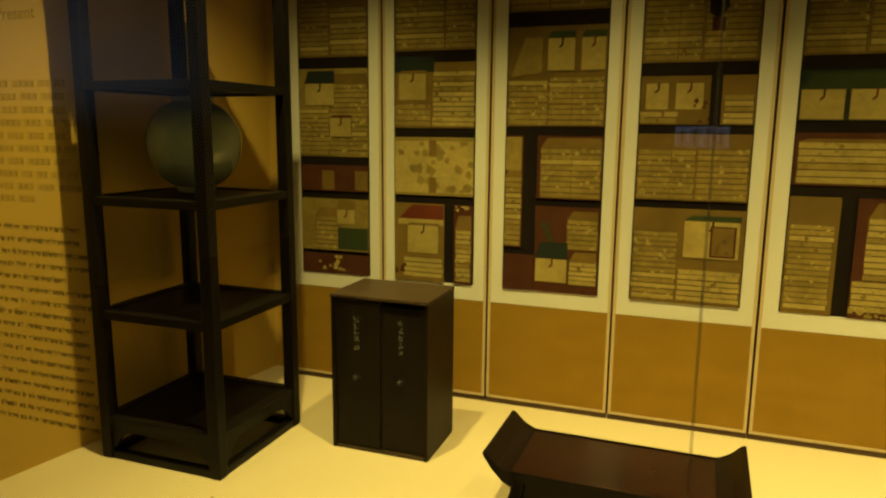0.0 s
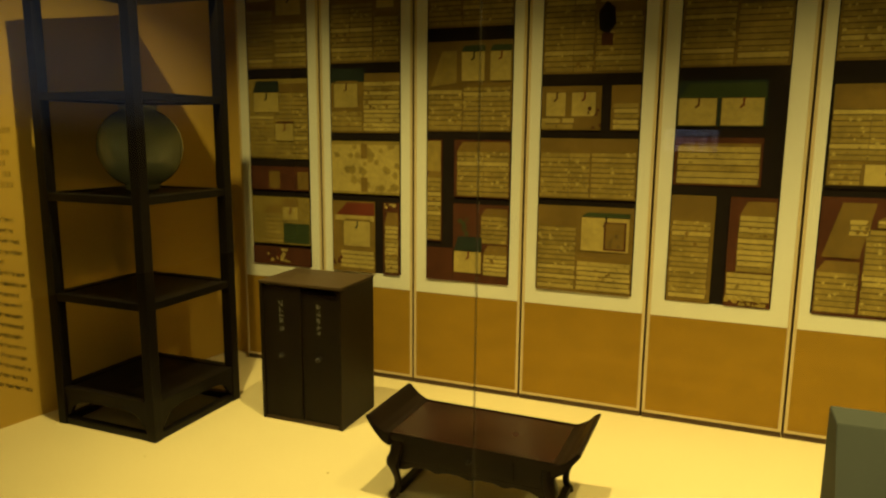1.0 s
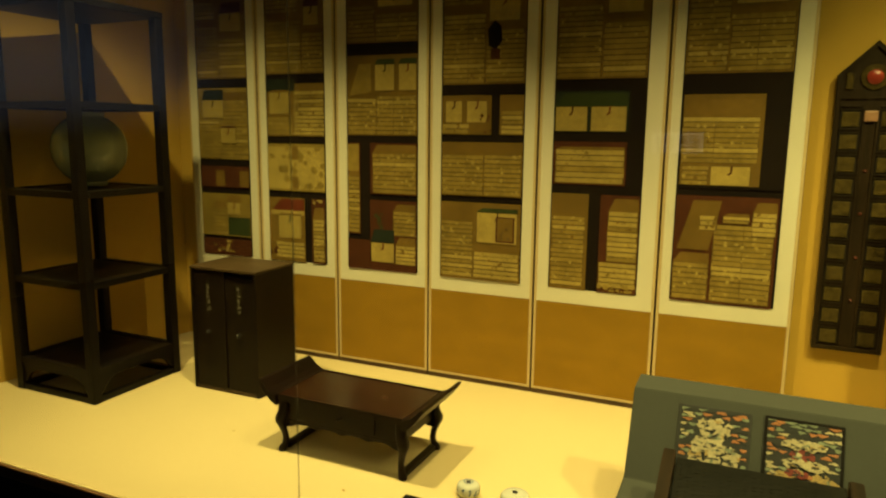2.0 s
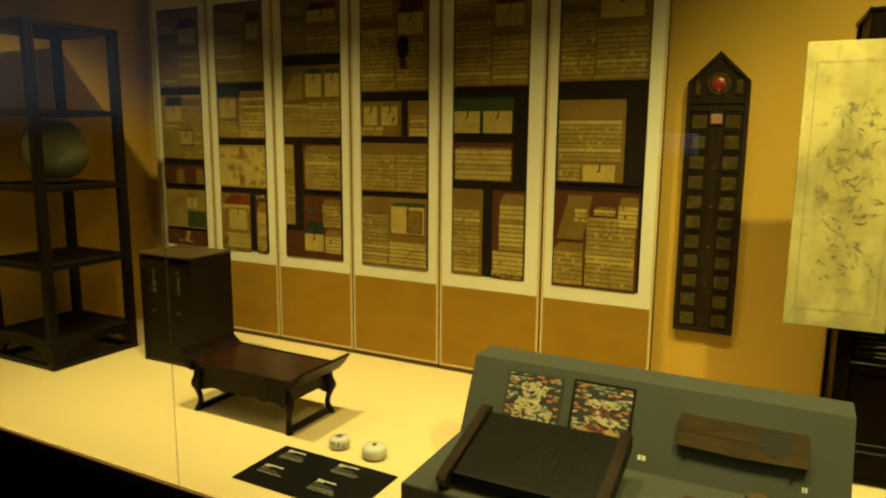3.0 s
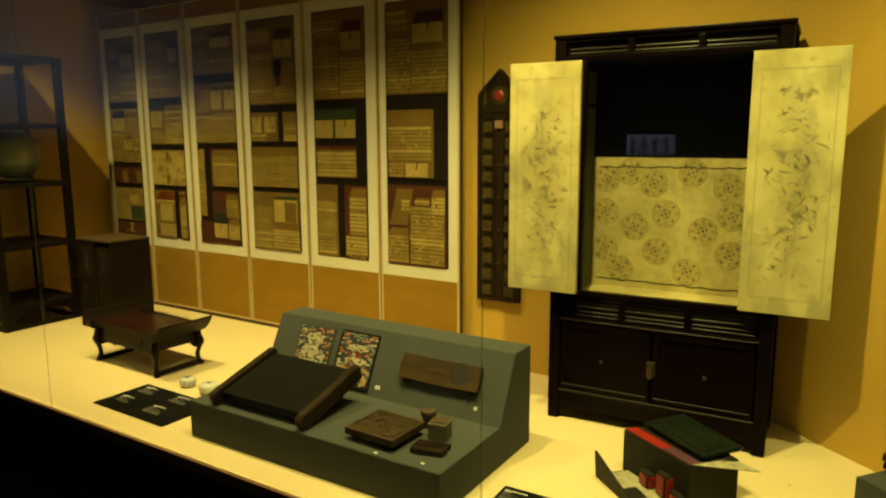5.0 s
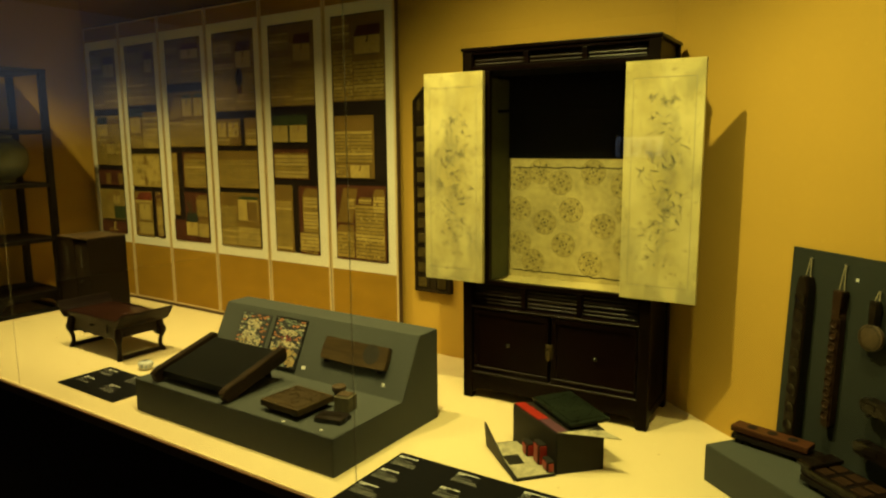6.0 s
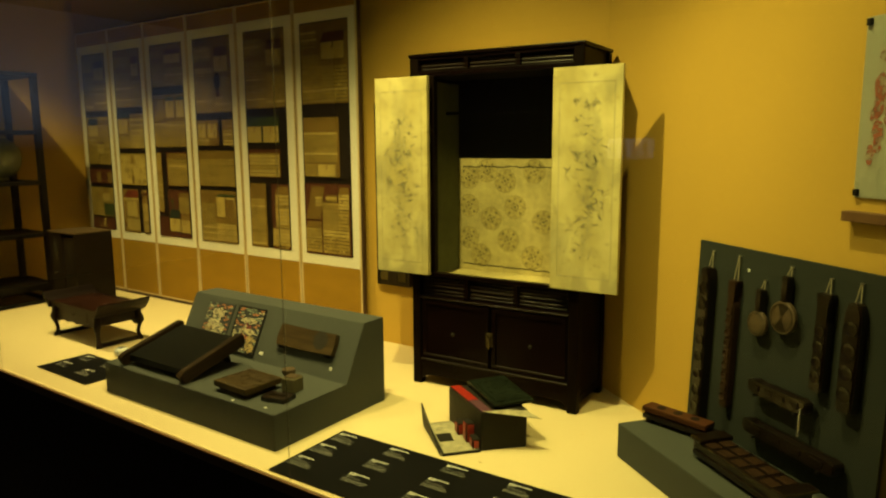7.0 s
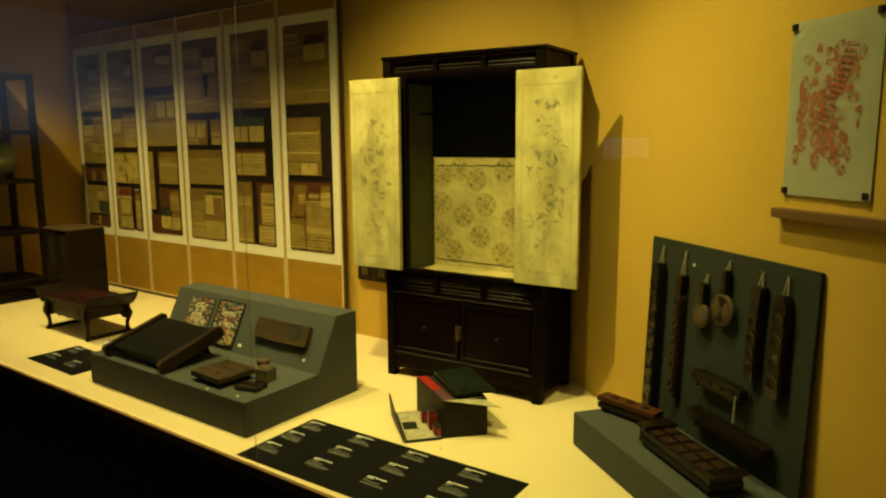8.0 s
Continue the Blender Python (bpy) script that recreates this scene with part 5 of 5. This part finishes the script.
# ---- small open cosmetics box ----
def open_box():
    t = thing("open_trinket_box", (2.166, 1.680, 0), 47, "small dark lacquered box, opened out, with red inner drawers", "box")
    w, d, h = 0.138, 0.236, 0.116
    part("body", prism(bmesh.new(), [(0.0, 0.0), (w, 0.0), (w - 0.012, d), (-0.042, d)], 0.0, h, "z", bevel=0.002), DARKBOX, t)
    part("red_edge", prism(bmesh.new(), [(-0.014, d * 0.42), (0.018, d * 0.42), (-0.006, d - 0.004), (-0.038, d - 0.004)], h, h + 0.003, "z", bevel=0.0008), RED_LAC, t, "bright red inner edge")
    part("purple_edge", prism(bmesh.new(), [(0.003, 0.003), (0.035, 0.003), (0.0185, d * 0.417), (-0.0135, d * 0.417)], h, h + 0.003, "z", bevel=0.0008), PURPLE, t, "purple inner edge")
    lid = part("lid", boxed(0.036, 0.164, 0.006, 0.222, 0, 0.012, bevel=0.004), GREENLID, t, "dark green glossy lid lying askew", at=pose(0.006, 0, h + 0.004, 1, -1, 7))
    part("lid_panel", boxed(0.050, 0.148, 0.022, 0.206, 0.0118, 0.0140, bevel=0.001), GREENLID, lid)
    part("lining_flap", prism(bmesh.new(), [(0.000, 0.004), (0.122, 0.012), (0.164, -0.040)], 0, 0.002, "z"), MARBLED, t, "mottled pale paper flap", at=pose(0.004, -0.002, h + 0.001, 14, 3, 0))
    # the fallen side with its little drawers
    part("fallen_front", prism(bmesh.new(), [(-0.002, -0.006), (-0.117, -0.010), (-0.117, 0.222), (-0.002, 0.222)], 0.0, 0.006, "z", bevel=0.001), DARKBOX, t)
    part("front_lining", prism(bmesh.new(), [(-0.006, 0.000), (-0.111, -0.003), (-0.111, 0.214), (-0.006, 0.214)], 0.0058, 0.0075, "z"), MARBLED, t, "mottled pale paper lining")
    part("lining_patch", boxed(-0.108, -0.064, 0.072, 0.128, 0.0073, 0.0085), DARKBOX, t)
    for y, x, hh, dx in ((0.004, -0.024, 0.036, 0.020), (0.050, -0.032, 0.066, 0.026), (0.108, -0.044, 0.044, 0.036)):
        dr = part("small_drawer", boxed(x, x + dx, y, y + 0.040, 0.0074, hh, bevel=0.0015), DARKBOX, t)
        part("drawer_front", boxed(x + 0.003, x + dx - 0.003, y - 0.0025, y + 0.0005, 0.010, hh - 0.005, bevel=0.0008), RED_LAC, dr, "red lacquered front")
        part("drawer_inside", boxed(x - 0.0022, x + 0.0005, y + 0.005, y + 0.034, 0.012, hh - 0.006, bevel=0.0008), RED_LAC, dr, "red lacquered side")
    flap = prism(bmesh.new(), [(0.0, 0.0), (0.231, 0.0), (0.224, 0.078), (0.216, 0.080)], 0.0, 0.004, "y", bevel=0.0008)
    part("side_flap", flap, DARKBOX, t, "dark stiff side flap standing up", at=Matrix.Translation((-0.118, -0.010, 0.0)) @ pose(0, 0, 0, -6, 0, 92))
open_box()

# ---- angled stand and mold board ----
U = RIGHT_DIR.copy()
N = Vector((-U.y, U.x, 0))
FOOT = Vector((2.645, 2.037, 0.1003))
def angled_stand():
    a = Vector((2.502, 1.868, 0))
    pts = [(p.x, p.y) for p in (a, a + N * 0.240, a + N * 0.240 + U * 0.720, a + U * 0.720)]
    ob = part("angled_stand", prism(bmesh.new(), pts, 0.0, 0.100, "z", bevel=0.002), STAND)
    tagged(ob, "low grey-green display stand set at an angle before the end wall", "display stand", "display stands")
angled_stand()

BOARD = Matrix(((U.x, N.x, 0, FOOT.x), (U.y, N.y, 0, FOOT.y), (0, 0, 1, FOOT.z), (0, 0, 0, 1))) @ pose(0, 0, 0, -2.0)
def mold_board():
    ob = part("mold_board", boxed(0.0, 0.610, 0.0, 0.010, 0.0, 0.512, bevel=0.0015), BOARD_PAINT, at=BOARD)
    tagged(ob, "upright dark green-grey panel leaning at the end wall", "display panel")
mold_board()

def hung(name, u, z, label, category="mold", group="hanging molds"):
    t = new(name)
    t.matrix_world = BOARD @ pose(u, -0.0005, z)
    return tagged(t, label, category, group)

def cord(t, z0, z1, w=0.010):
    part("cord", tube(bmesh.new(), [(-w, -0.012, z0), (-0.001, -0.007, z1), (0.001, -0.007, z1), (w, -0.012, z0)], 0.0012, 6), STRING, t, "pale looped cord")
    part("nail", tube(bmesh.new(), [(0, 0.0, z1 - 0.001), (0, -0.010, z1)], 0.0018, 6), STEEL, t)

def long_mold(u, z0, z1, w, depth, mat, holes, label, neck=False, loop=0.045):
    """A hanging bar with scooped hollows along its face, each a raised lip round a sunken bowl."""
    t = hung("hanging_mold", u, z0, label)
    h = z1 - z0
    e = w * 0.5
    if neck:
        pts = [(-e, 0.004), (-e * 0.8, -0.002), (e * 0.8, -0.002), (e, 0.004), (e, h - 0.066), (e * 0.55, h - 0.052), (e * 0.7, h - 0.024), (e * 1.15, h - 0.004), (e * 1.1, h), (-e * 1.1, h), (-e * 1.15, h - 0.004), (-e * 0.7, h - 0.024), (-e * 0.55, h - 0.052), (-e, h - 0.066)]
    else:
        pts = [(-e, 0.006), (-e * 0.8, -0.003), (e * 0.8, -0.003), (e, 0.006), (e, h - 0.026), (e * 0.72, h - 0.008), (e * 0.5, h), (-e * 0.5, h), (-e * 0.72, h - 0.008), (-e, h - 0.026)]
    part("body", prism(bmesh.new(), pts, -depth, 0, "y", bevel=0.003), mat, t)
    span = h - (0.080 if neck else 0.045)
    for k in range(holes):
        cz = 0.014 + span * (k + 0.5) / holes
        r = min(w * 0.40, span / holes * 0.42)
        bowl = lathe(bmesh.new(), [(r * 1.06, -0.001), (r * 1.04, 0.0022), (r * 0.92, 0.0026), (r * 0.80, 0.0010), (r * 0.40, 0.0004)], seg=20)
        bmesh.ops.transform(bowl, matrix=pose(0, -depth, cz, 90), verts=bowl.verts)
        part("cavity", bowl, [mat], t, smooth=60)
    cord(t, h - 0.004, h + loop, 0.007)
    return t
long_mold(0.066, 0.016, 0.446, 0.038, 0.030, MOLD, 8, "long dark wooden mold with round cavities, hanging on the panel")
long_mold(0.167, 0.090, 0.428, 0.026, 0.024, MOLD_MID, 9, "long narrow brown wooden mold hanging by a cord on the panel", True, 0.064)
long_mold(0.453, 0.232, 0.452, 0.034, 0.024, MOLD, 4, "short dark wooden mold with a flared grip and round cavities", True, 0.034)
long_mold(0.530, 0.212, 0.448, 0.043, 0.024, MOLD, 4, "dark wooden mold with four round cavities hanging on the panel", False, 0.042)

def round_stamp(u, z, r, grip, label, wedge):
    t = hung("round_stamp", u, z, label, "stamp", "round stamps")
    d = lathe(bmesh.new(), [(r * 0.9, 0), (r, 0.003), (r * 1.02, 0.006), (r, 0.012), (r * 0.94, 0.0135)], seg=32)
    bmesh.ops.transform(d, matrix=pose(0, -0.010, 0, 90), verts=d.verts)
    part("stamp_face", d, MOLD_PALE, t, smooth=40)
    bm = bmesh.new()
    ring_y(bm, 0, 0, r * 0.80, r * 0.86, -0.0242)
    for k in range(wedge):
        a = 2 * math.pi * k / wedge + 0.95
        quad(bm, [(0, -0.0242, 0)] + [(r * 0.78 * math.cos(a + q), -0.0242, r * 0.78 * math.sin(a + q)) for q in (0, 0.35, 0.7, 1.05)])
    part("carving", bm, MOLD, t)
    part("grip", prism(bmesh.new(), [(-0.010, r * 0.9), (0.010, r * 0.9), (0.008, r + grip * 0.5), (0.011, r + grip), (-0.011, r + grip), (-0.008, r + grip * 0.5)], -0.024, -0.004, "y", bevel=0.003), MOLD, t)
    cord(t, r + grip - 0.002, r + grip + 0.022, 0.006)
round_stamp(0.262, 0.338, 0.031, 0.055, "round pale wooden stamp with a short grip, hanging on the panel", 0)
round_stamp(0.341, 0.372, 0.039, 0.060, "round wooden stamp with a wedge pattern and dark grip", 2)

def shelf_mold(u0, u1, z, hh, depth, label, mat, chain):
    t = hung("pegged_mold", (u0 + u1) / 2, z, label, "mold", "pegged molds")
    w = (u1 - u0) / 2
    pts = [(-w, 0.010), (-w + 0.010, 0), (-w + 0.030, 0.004), (w - 0.030, 0.004), (w - 0.010, 0), (w, 0.010), (w, hh - 0.006), (w - 0.024, hh), (w - 0.036, hh - 0.007), (-w + 0.036, hh - 0.007), (-w + 0.024, hh), (-w, hh - 0.006)]
    part("body", prism(bmesh.new(), pts, -depth, -0.006, "y", bevel=0.003), mat, t)
    n = 4
    for k in range(n):
        cu = -w * 0.66 + 1.32 * w * k / (n - 1)
        part("cavity", boxed(cu - w * 0.13, cu + w * 0.13, -depth - 0.0025, -depth + 0.001, hh * 0.28, hh * 0.70, bevel=0.002), mat, t)
    for x in (-w * 0.7, w * 0.7):
        part("peg", tube(bmesh.new(), [(x, 0, -0.003), (x, -depth - 0.006, -0.003)], 0.003, 8), IRON, t)
    if chain:
        bm = bmesh.new()
        for k in range(9):
            lathe(bm, [(0.0012, 0.0), (0.0030, 0.0020), (0.0030, 0.0045), (0.0012, 0.0065)], seg=8)
            bmesh.ops.translate(bm, vec=(0, 0, 0.0075), verts=bm.verts)
        bmesh.ops.translate(bm, vec=(w - 0.008, -depth - 0.004, hh * 0.5 - 0.0075 * 10), verts=bm.verts)
        part("bead_chain", bm, STEEL, t, "short bright metal bead chain", smooth=60)
shelf_mold(0.262, 0.444, 0.168, 0.036, 0.034, "dark wooden mold with a metal chain, resting on pegs", MOLD, True)
shelf_mold(0.260, 0.540, 0.066, 0.036, 0.038, "long dark wooden mold on pegs near the panel's foot", MOLD, False)

def panel_tag():
    t = hung("number_tag", 0.197, 0.455, "tiny white number tag on the panel", "number tag", "number tags")
    part("tag_face", boxed(-0.004, 0.004, -0.0012, 0, 0, 0.008, bevel=0.0003), INK_WHITE, t)
panel_tag()

def lying_mold(at, turn, l, w, red):
    t = thing("lying_mold", at, turn, "red-brown wooden mold with three round holes on a dark base" if red else "long dark brown wooden mold with a grid of cavities", "mold", "molds on the stand")
    mat = MOLD_RED if red else MOLD
    for x in (-l * 0.40, l * 0.40):
        part("foot", boxed(x - 0.010, x + 0.010, -w * 0.42, w * 0.42, 0.0, 0.0125, bevel=0.002), BLACK, t)
    part("base_board", boxed(-l / 2, l / 2 + (0.02 if red else 0), -w / 2, w / 2, 0.012, 0.026, bevel=0.002), MOLD, t)
    part("top_board", boxed(-l / 2 - 0.004, l / 2, -w * 0.46, w * 0.46, 0.030 if red else 0.0262, 0.046, bevel=0.003), mat, t)
    if red:
        part("spacer", boxed(-l * 0.45, l * 0.45, -w * 0.3, w * 0.3, 0.0258, 0.0302), BLACK, t)
        for k in range(3):
            part("hole_rim", lathe(bmesh.new(), [(0.0125, 0.0455), (0.0125, 0.0466), (0.009, 0.0468)], (k - 1) * l * 0.27, 0, 20), BLACK, t, "dark round hole", smooth=40)
    else:
        for i in range(5):
            for j in range(2):
                cx, cy = -l * 0.36 + l * 0.17 * i, (j - 0.5) * w * 0.42
                part("cavity", boxed(cx - l * 0.062, cx + l * 0.062, cy - w * 0.16, cy + w * 0.16, 0.0455, 0.0482, bevel=0.0018), MOLD_MID, t)
        part("end_block", boxed(-l / 2 - 0.010, -l / 2 + 0.030, -w * 0.52, w * 0.52, 0.0465, 0.058, bevel=0.004), MOLD, t)
        part("end_block", boxed(l / 2 - 0.022, l / 2 + 0.016, -w * 0.50, w * 0.50, 0.0465, 0.055, bevel=0.004), MOLD, t)
lying_mold((2.653, 1.917, 0.100), -15.5, 0.190, 0.052, True)
lying_mold((2.877, 1.706, 0.100), -39.5, 0.290, 0.094, False)

# ---- the red print on the end wall ----
def on_wall(s, z):
    p = RIGHT_CORNER + RIGHT_DIR * s
    return Matrix(((RIGHT_DIR.x, -RIGHT_DIR.y, 0, p.x), (RIGHT_DIR.y, RIGHT_DIR.x, 0, p.y), (0, 0, 1, z), (0, 0, 0, 1)))

def wall_print():
    t = new("wall_print")
    t.matrix_world = on_wall(1.027, 0.766)
    tagged(t, "pale paper sheet with red printed shapes, pinned to the wall", "print")
    w, h = 0.226, 0.366
    bm = bmesh.new()
    n = 10
    def wave(x, z):
        return -0.0035 - 0.003 * max(0, 1 - z / h) ** 3 * math.sin(2.5 * x / w) - 0.0008 * math.sin(9 * x / w)
    grid = [[bm.verts.new((w * i / n, wave(w * i / n, h * j / n), h * j / n)) for j in range(n + 1)] for i in range(n + 1)]
    for i in range(n):
        for j in range(n):
            bm.faces.new((grid[i][j], grid[i + 1][j], grid[i + 1][j + 1], grid[i][j + 1]))
    bmesh.ops.solidify(bm, geom=bm.faces[:], thickness=-0.0006)
    part("sheet", bm, PRINT_PAPER, t, smooth=60)
    bm = bmesh.new()
    rnd = random.Random(21)
    def blob(cx, cz, rx, rz, rot=0.0, y=-0.0085):
        n2, ph = 22, rnd.uniform(0, 6)
        pts = []
        for k in range(n2):
            a = 2 * math.pi * k / n2
            q = 1 + 0.07 * math.sin(5 * a + ph) + rnd.uniform(-0.04, 0.04)
            px, pz = rx * q * math.cos(a), rz * q * math.sin(a)
            ox, oz = (cx + px * math.cos(rot) - pz * math.sin(rot)) * w, (cz + (px * math.sin(rot) + pz * math.cos(rot)) * w / h) * h
            pts.append((ox, wave(ox, oz) - 0.0011, oz))
        hub = bm.verts.new((cx * w, wave(cx * w, cz * h) - 0.0011, cz * h))
        rim = [bm.verts.new(p) for p in pts]
        for k in range(n2):
            bm.faces.new((hub, rim[k], rim[(k + 1) % n2]))
    shapes = ((0.59, 0.80, 0.104, 0.108, 0.0), (0.67, 0.69, 0.117, 0.184, 0.0), (0.54, 0.64, 0.123, 0.184, -0.5), (0.41, 0.54, 0.135, 0.184, -0.7), (0.44, 0.43, 0.184, 0.151, 0.0), (0.56, 0.31, 0.166, 0.151, 0.0),
              (0.44, 0.33, 0.135, 0.130, 0.0), (0.20, 0.61, 0.067, 0.130, 0.0), (0.19, 0.51, 0.055, 0.108, 0.0), (0.15, 0.46, 0.043, 0.076, 0.0), (0.20, 0.36, 0.061, 0.119, 0.0), (0.14, 0.24, 0.043, 0.097, 0.0),
              (0.21, 0.28, 0.043, 0.049, 0.0), (0.37, 0.21, 0.049, 0.086, 0.0), (0.59, 0.22, 0.067, 0.076, 0.0), (0.68, 0.16, 0.055, 0.049, 0.0), (0.73, 0.25, 0.037, 0.070, 0.0), (0.22, 0.78, 0.061, 0.049, 0.0),
              (0.34, 0.83, 0.037, 0.049, 0.0), (0.44, 0.81, 0.043, 0.043, 0.0), (0.32, 0.73, 0.049, 0.054, 0.0), (0.46, 0.75, 0.049, 0.032, 0.0), (0.31, 0.65, 0.037, 0.049, 0.0), (0.74, 0.55, 0.061, 0.049, 0.0),
              (0.63, 0.46, 0.031, 0.065, 0.5), (0.81, 0.48, 0.037, 0.043, 0.0), (0.81, 0.41, 0.016, 0.049, 0.0), (0.80, 0.77, 0.037, 0.049, 0.0), (0.81, 0.81, 0.009, 0.032, 0.0), (0.84, 0.80, 0.009, 0.032, 0.0))
    for a in shapes:
        blob(*a)
    part("red_motif", bm, PRINT_RED, t, "plain red printed shapes")
    bm = bmesh.new()
    for k in range(15):
        z, cx = 0.40 + 0.030 * k, 0.40 + 0.022 * k
        prism(bm, [((cx - 0.06) * w, (z + 0.022) * h), ((cx + 0.07) * w, z * h), ((cx + 0.07) * w, (z + 0.006) * h), ((cx - 0.06) * w, (z + 0.028) * h)], -0.0071, -0.0068, "y")
    part("red_banding", bm, surface("deep_red_print_ink", (0.33, 0.07, 0.035), 0.85, 0.35, 70, 160, 0.05), t, "darker red bands")
    for x, z in ((0.008, 0.010), (w - 0.010, 0.010), (0.008, h - 0.010), (w - 0.010, h - 0.008)):
        part("clip", boxed(x - 0.006, x + 0.006, -0.0105, -0.0005, z - 0.007, z + 0.007, bevel=0.002), BLACK, t, "small dark clip")
wall_print()
ledge = new("wall_ledge", mesh_of(boxed(0, 0.85, -0.026, -0.0005, 0.0, 0.022, bevel=0.002), "wall_ledge", EDGE))
ledge.matrix_world = on_wall(1.020, 0.715)
tagged(ledge, "narrow brown wooden ledge fixed to the end wall", "ledge")

# ---- lettering on the glass ----
def glass_text():
    t = thing("glass_lettering", (0, GLASS_Y - 0.0042, 0), 0, "brown adhesive lettering on the glass front", "lettering")
    fc = bpy.data.curves.new("title", "FONT")
    fc.body, fc.size, fc.align_x = "Present", 0.030, "RIGHT"
    fo = bpy.data.objects.new("title", fc)
    scene.collection.objects.link(fo)
    me = bpy.data.meshes.new_from_object(fo.evaluated_get(bpy.context.evaluated_depsgraph_get()))
    bpy.data.objects.remove(fo)
    me.materials.append(INK_BROWN)
    ob = new("title", me)
    ob.parent, ob.matrix_basis = t, pose(-0.918, -0.0003, 1.040, 90)
    rnd = random.Random(31)
    right = -0.842
    for k in range(10):
        z = 0.925 - 0.0228 * k
        x, end = -1.42, right if k < 9 else -0.955
        bm = bmesh.new()
        while x < end - 0.02:
            l = min(rnd.choice((2, 3, 3, 4)) * 0.0135, end - x)
            g = x
            while g < x + l - 0.008:
                for q in range(3):
                    zz = z + 0.0005 + q * 0.0042
                    box(bm, g + 0.001, g + rnd.uniform(0.006, 0.0105), -0.0004, 0, zz, zz + 0.0014)
                box(bm, g + 0.0095, g + 0.0112, -0.0004, 0, z, z + 0.0115)
                g += 0.0135
            x += l + 0.009
        part("text_line", bm, INK_BROWN, t, "line of unreadable brown characters")
    for k in range(17):
        z = 0.668 - 0.0236 * k
        x, end = -1.42, right + rnd.uniform(-0.02, 0.012) if k != 4 else -0.90
        bm = bmesh.new()
        while x < end - 0.01:
            l = min(rnd.choice((2, 3, 4, 5, 6, 8)) * 0.0055, end - x)
            g = x
            while g < x + l:
                tall = 0.0125 if rnd.random() < 0.25 else 0.0088
                box(bm, g, g + 0.0014, -0.0004, 0, z, z + tall)
                box(bm, g + 0.0011, g + 0.0042, -0.0004, 0, z + 0.0035 * rnd.choice((0, 1, 2)), z + 0.0016 + 0.0035 * 2)
                g += 0.0055
            x += l + 0.005
        part("text_line", bm, INK_BROWN, t, "line of small brown lettering")
glass_text()

# ---- the lit sign across the gallery ----
def gallery_sign():
    t = thing("backlit_sign", (0.22, -5.70, 0.0), 0, "pale blue backlit sign hanging across the dark gallery", "sign")
    part("light_box", boxed(-0.27, 0.27, -0.08, 0.0, 0.69, 0.92, bevel=0.006), SIGN, t)
    for k in range(4):
        bm = bmesh.new()
        cx = -0.195 + 0.13 * k
        for q in range(4):
            box(bm, cx - 0.045, cx + 0.045, 0.0005, 0.002, 0.70 + 0.045 * q, 0.715 + 0.045 * q)
        box(bm, cx - 0.012, cx + 0.012, 0.0021, 0.0032, 0.70, 0.885)
        part("dark_mark", bm, BLACK, t)
    for x in (-0.22, 0.22):
        part("hanger", tube(bmesh.new(), [(x, -0.04, 0.915), (x, -0.04, 2.4498)], 0.004), BLACK, t)
gallery_sign()

# small crumbs on the case floor
rnd = random.Random(77)
for x, y in ((0.13, 1.50), (-0.85, 1.55), (-0.35, 1.66), (2.20, 1.62), (2.36, 1.95), (2.05, 1.52)):
    pts = [(x + 0.004 * rnd.uniform(0.5, 1.2) * math.cos(a), y + 0.004 * rnd.uniform(0.5, 1.2) * math.sin(a)) for a in (0, 1, 2, 3, 4, 5)]
    ob = part("dust_crumb", prism(bmesh.new(), pts, 0.0, 0.0012, "z"), CLOTH)
    tagged(ob, "tiny brown crumb of dust on the case floor", "crumb", "dust crumbs")
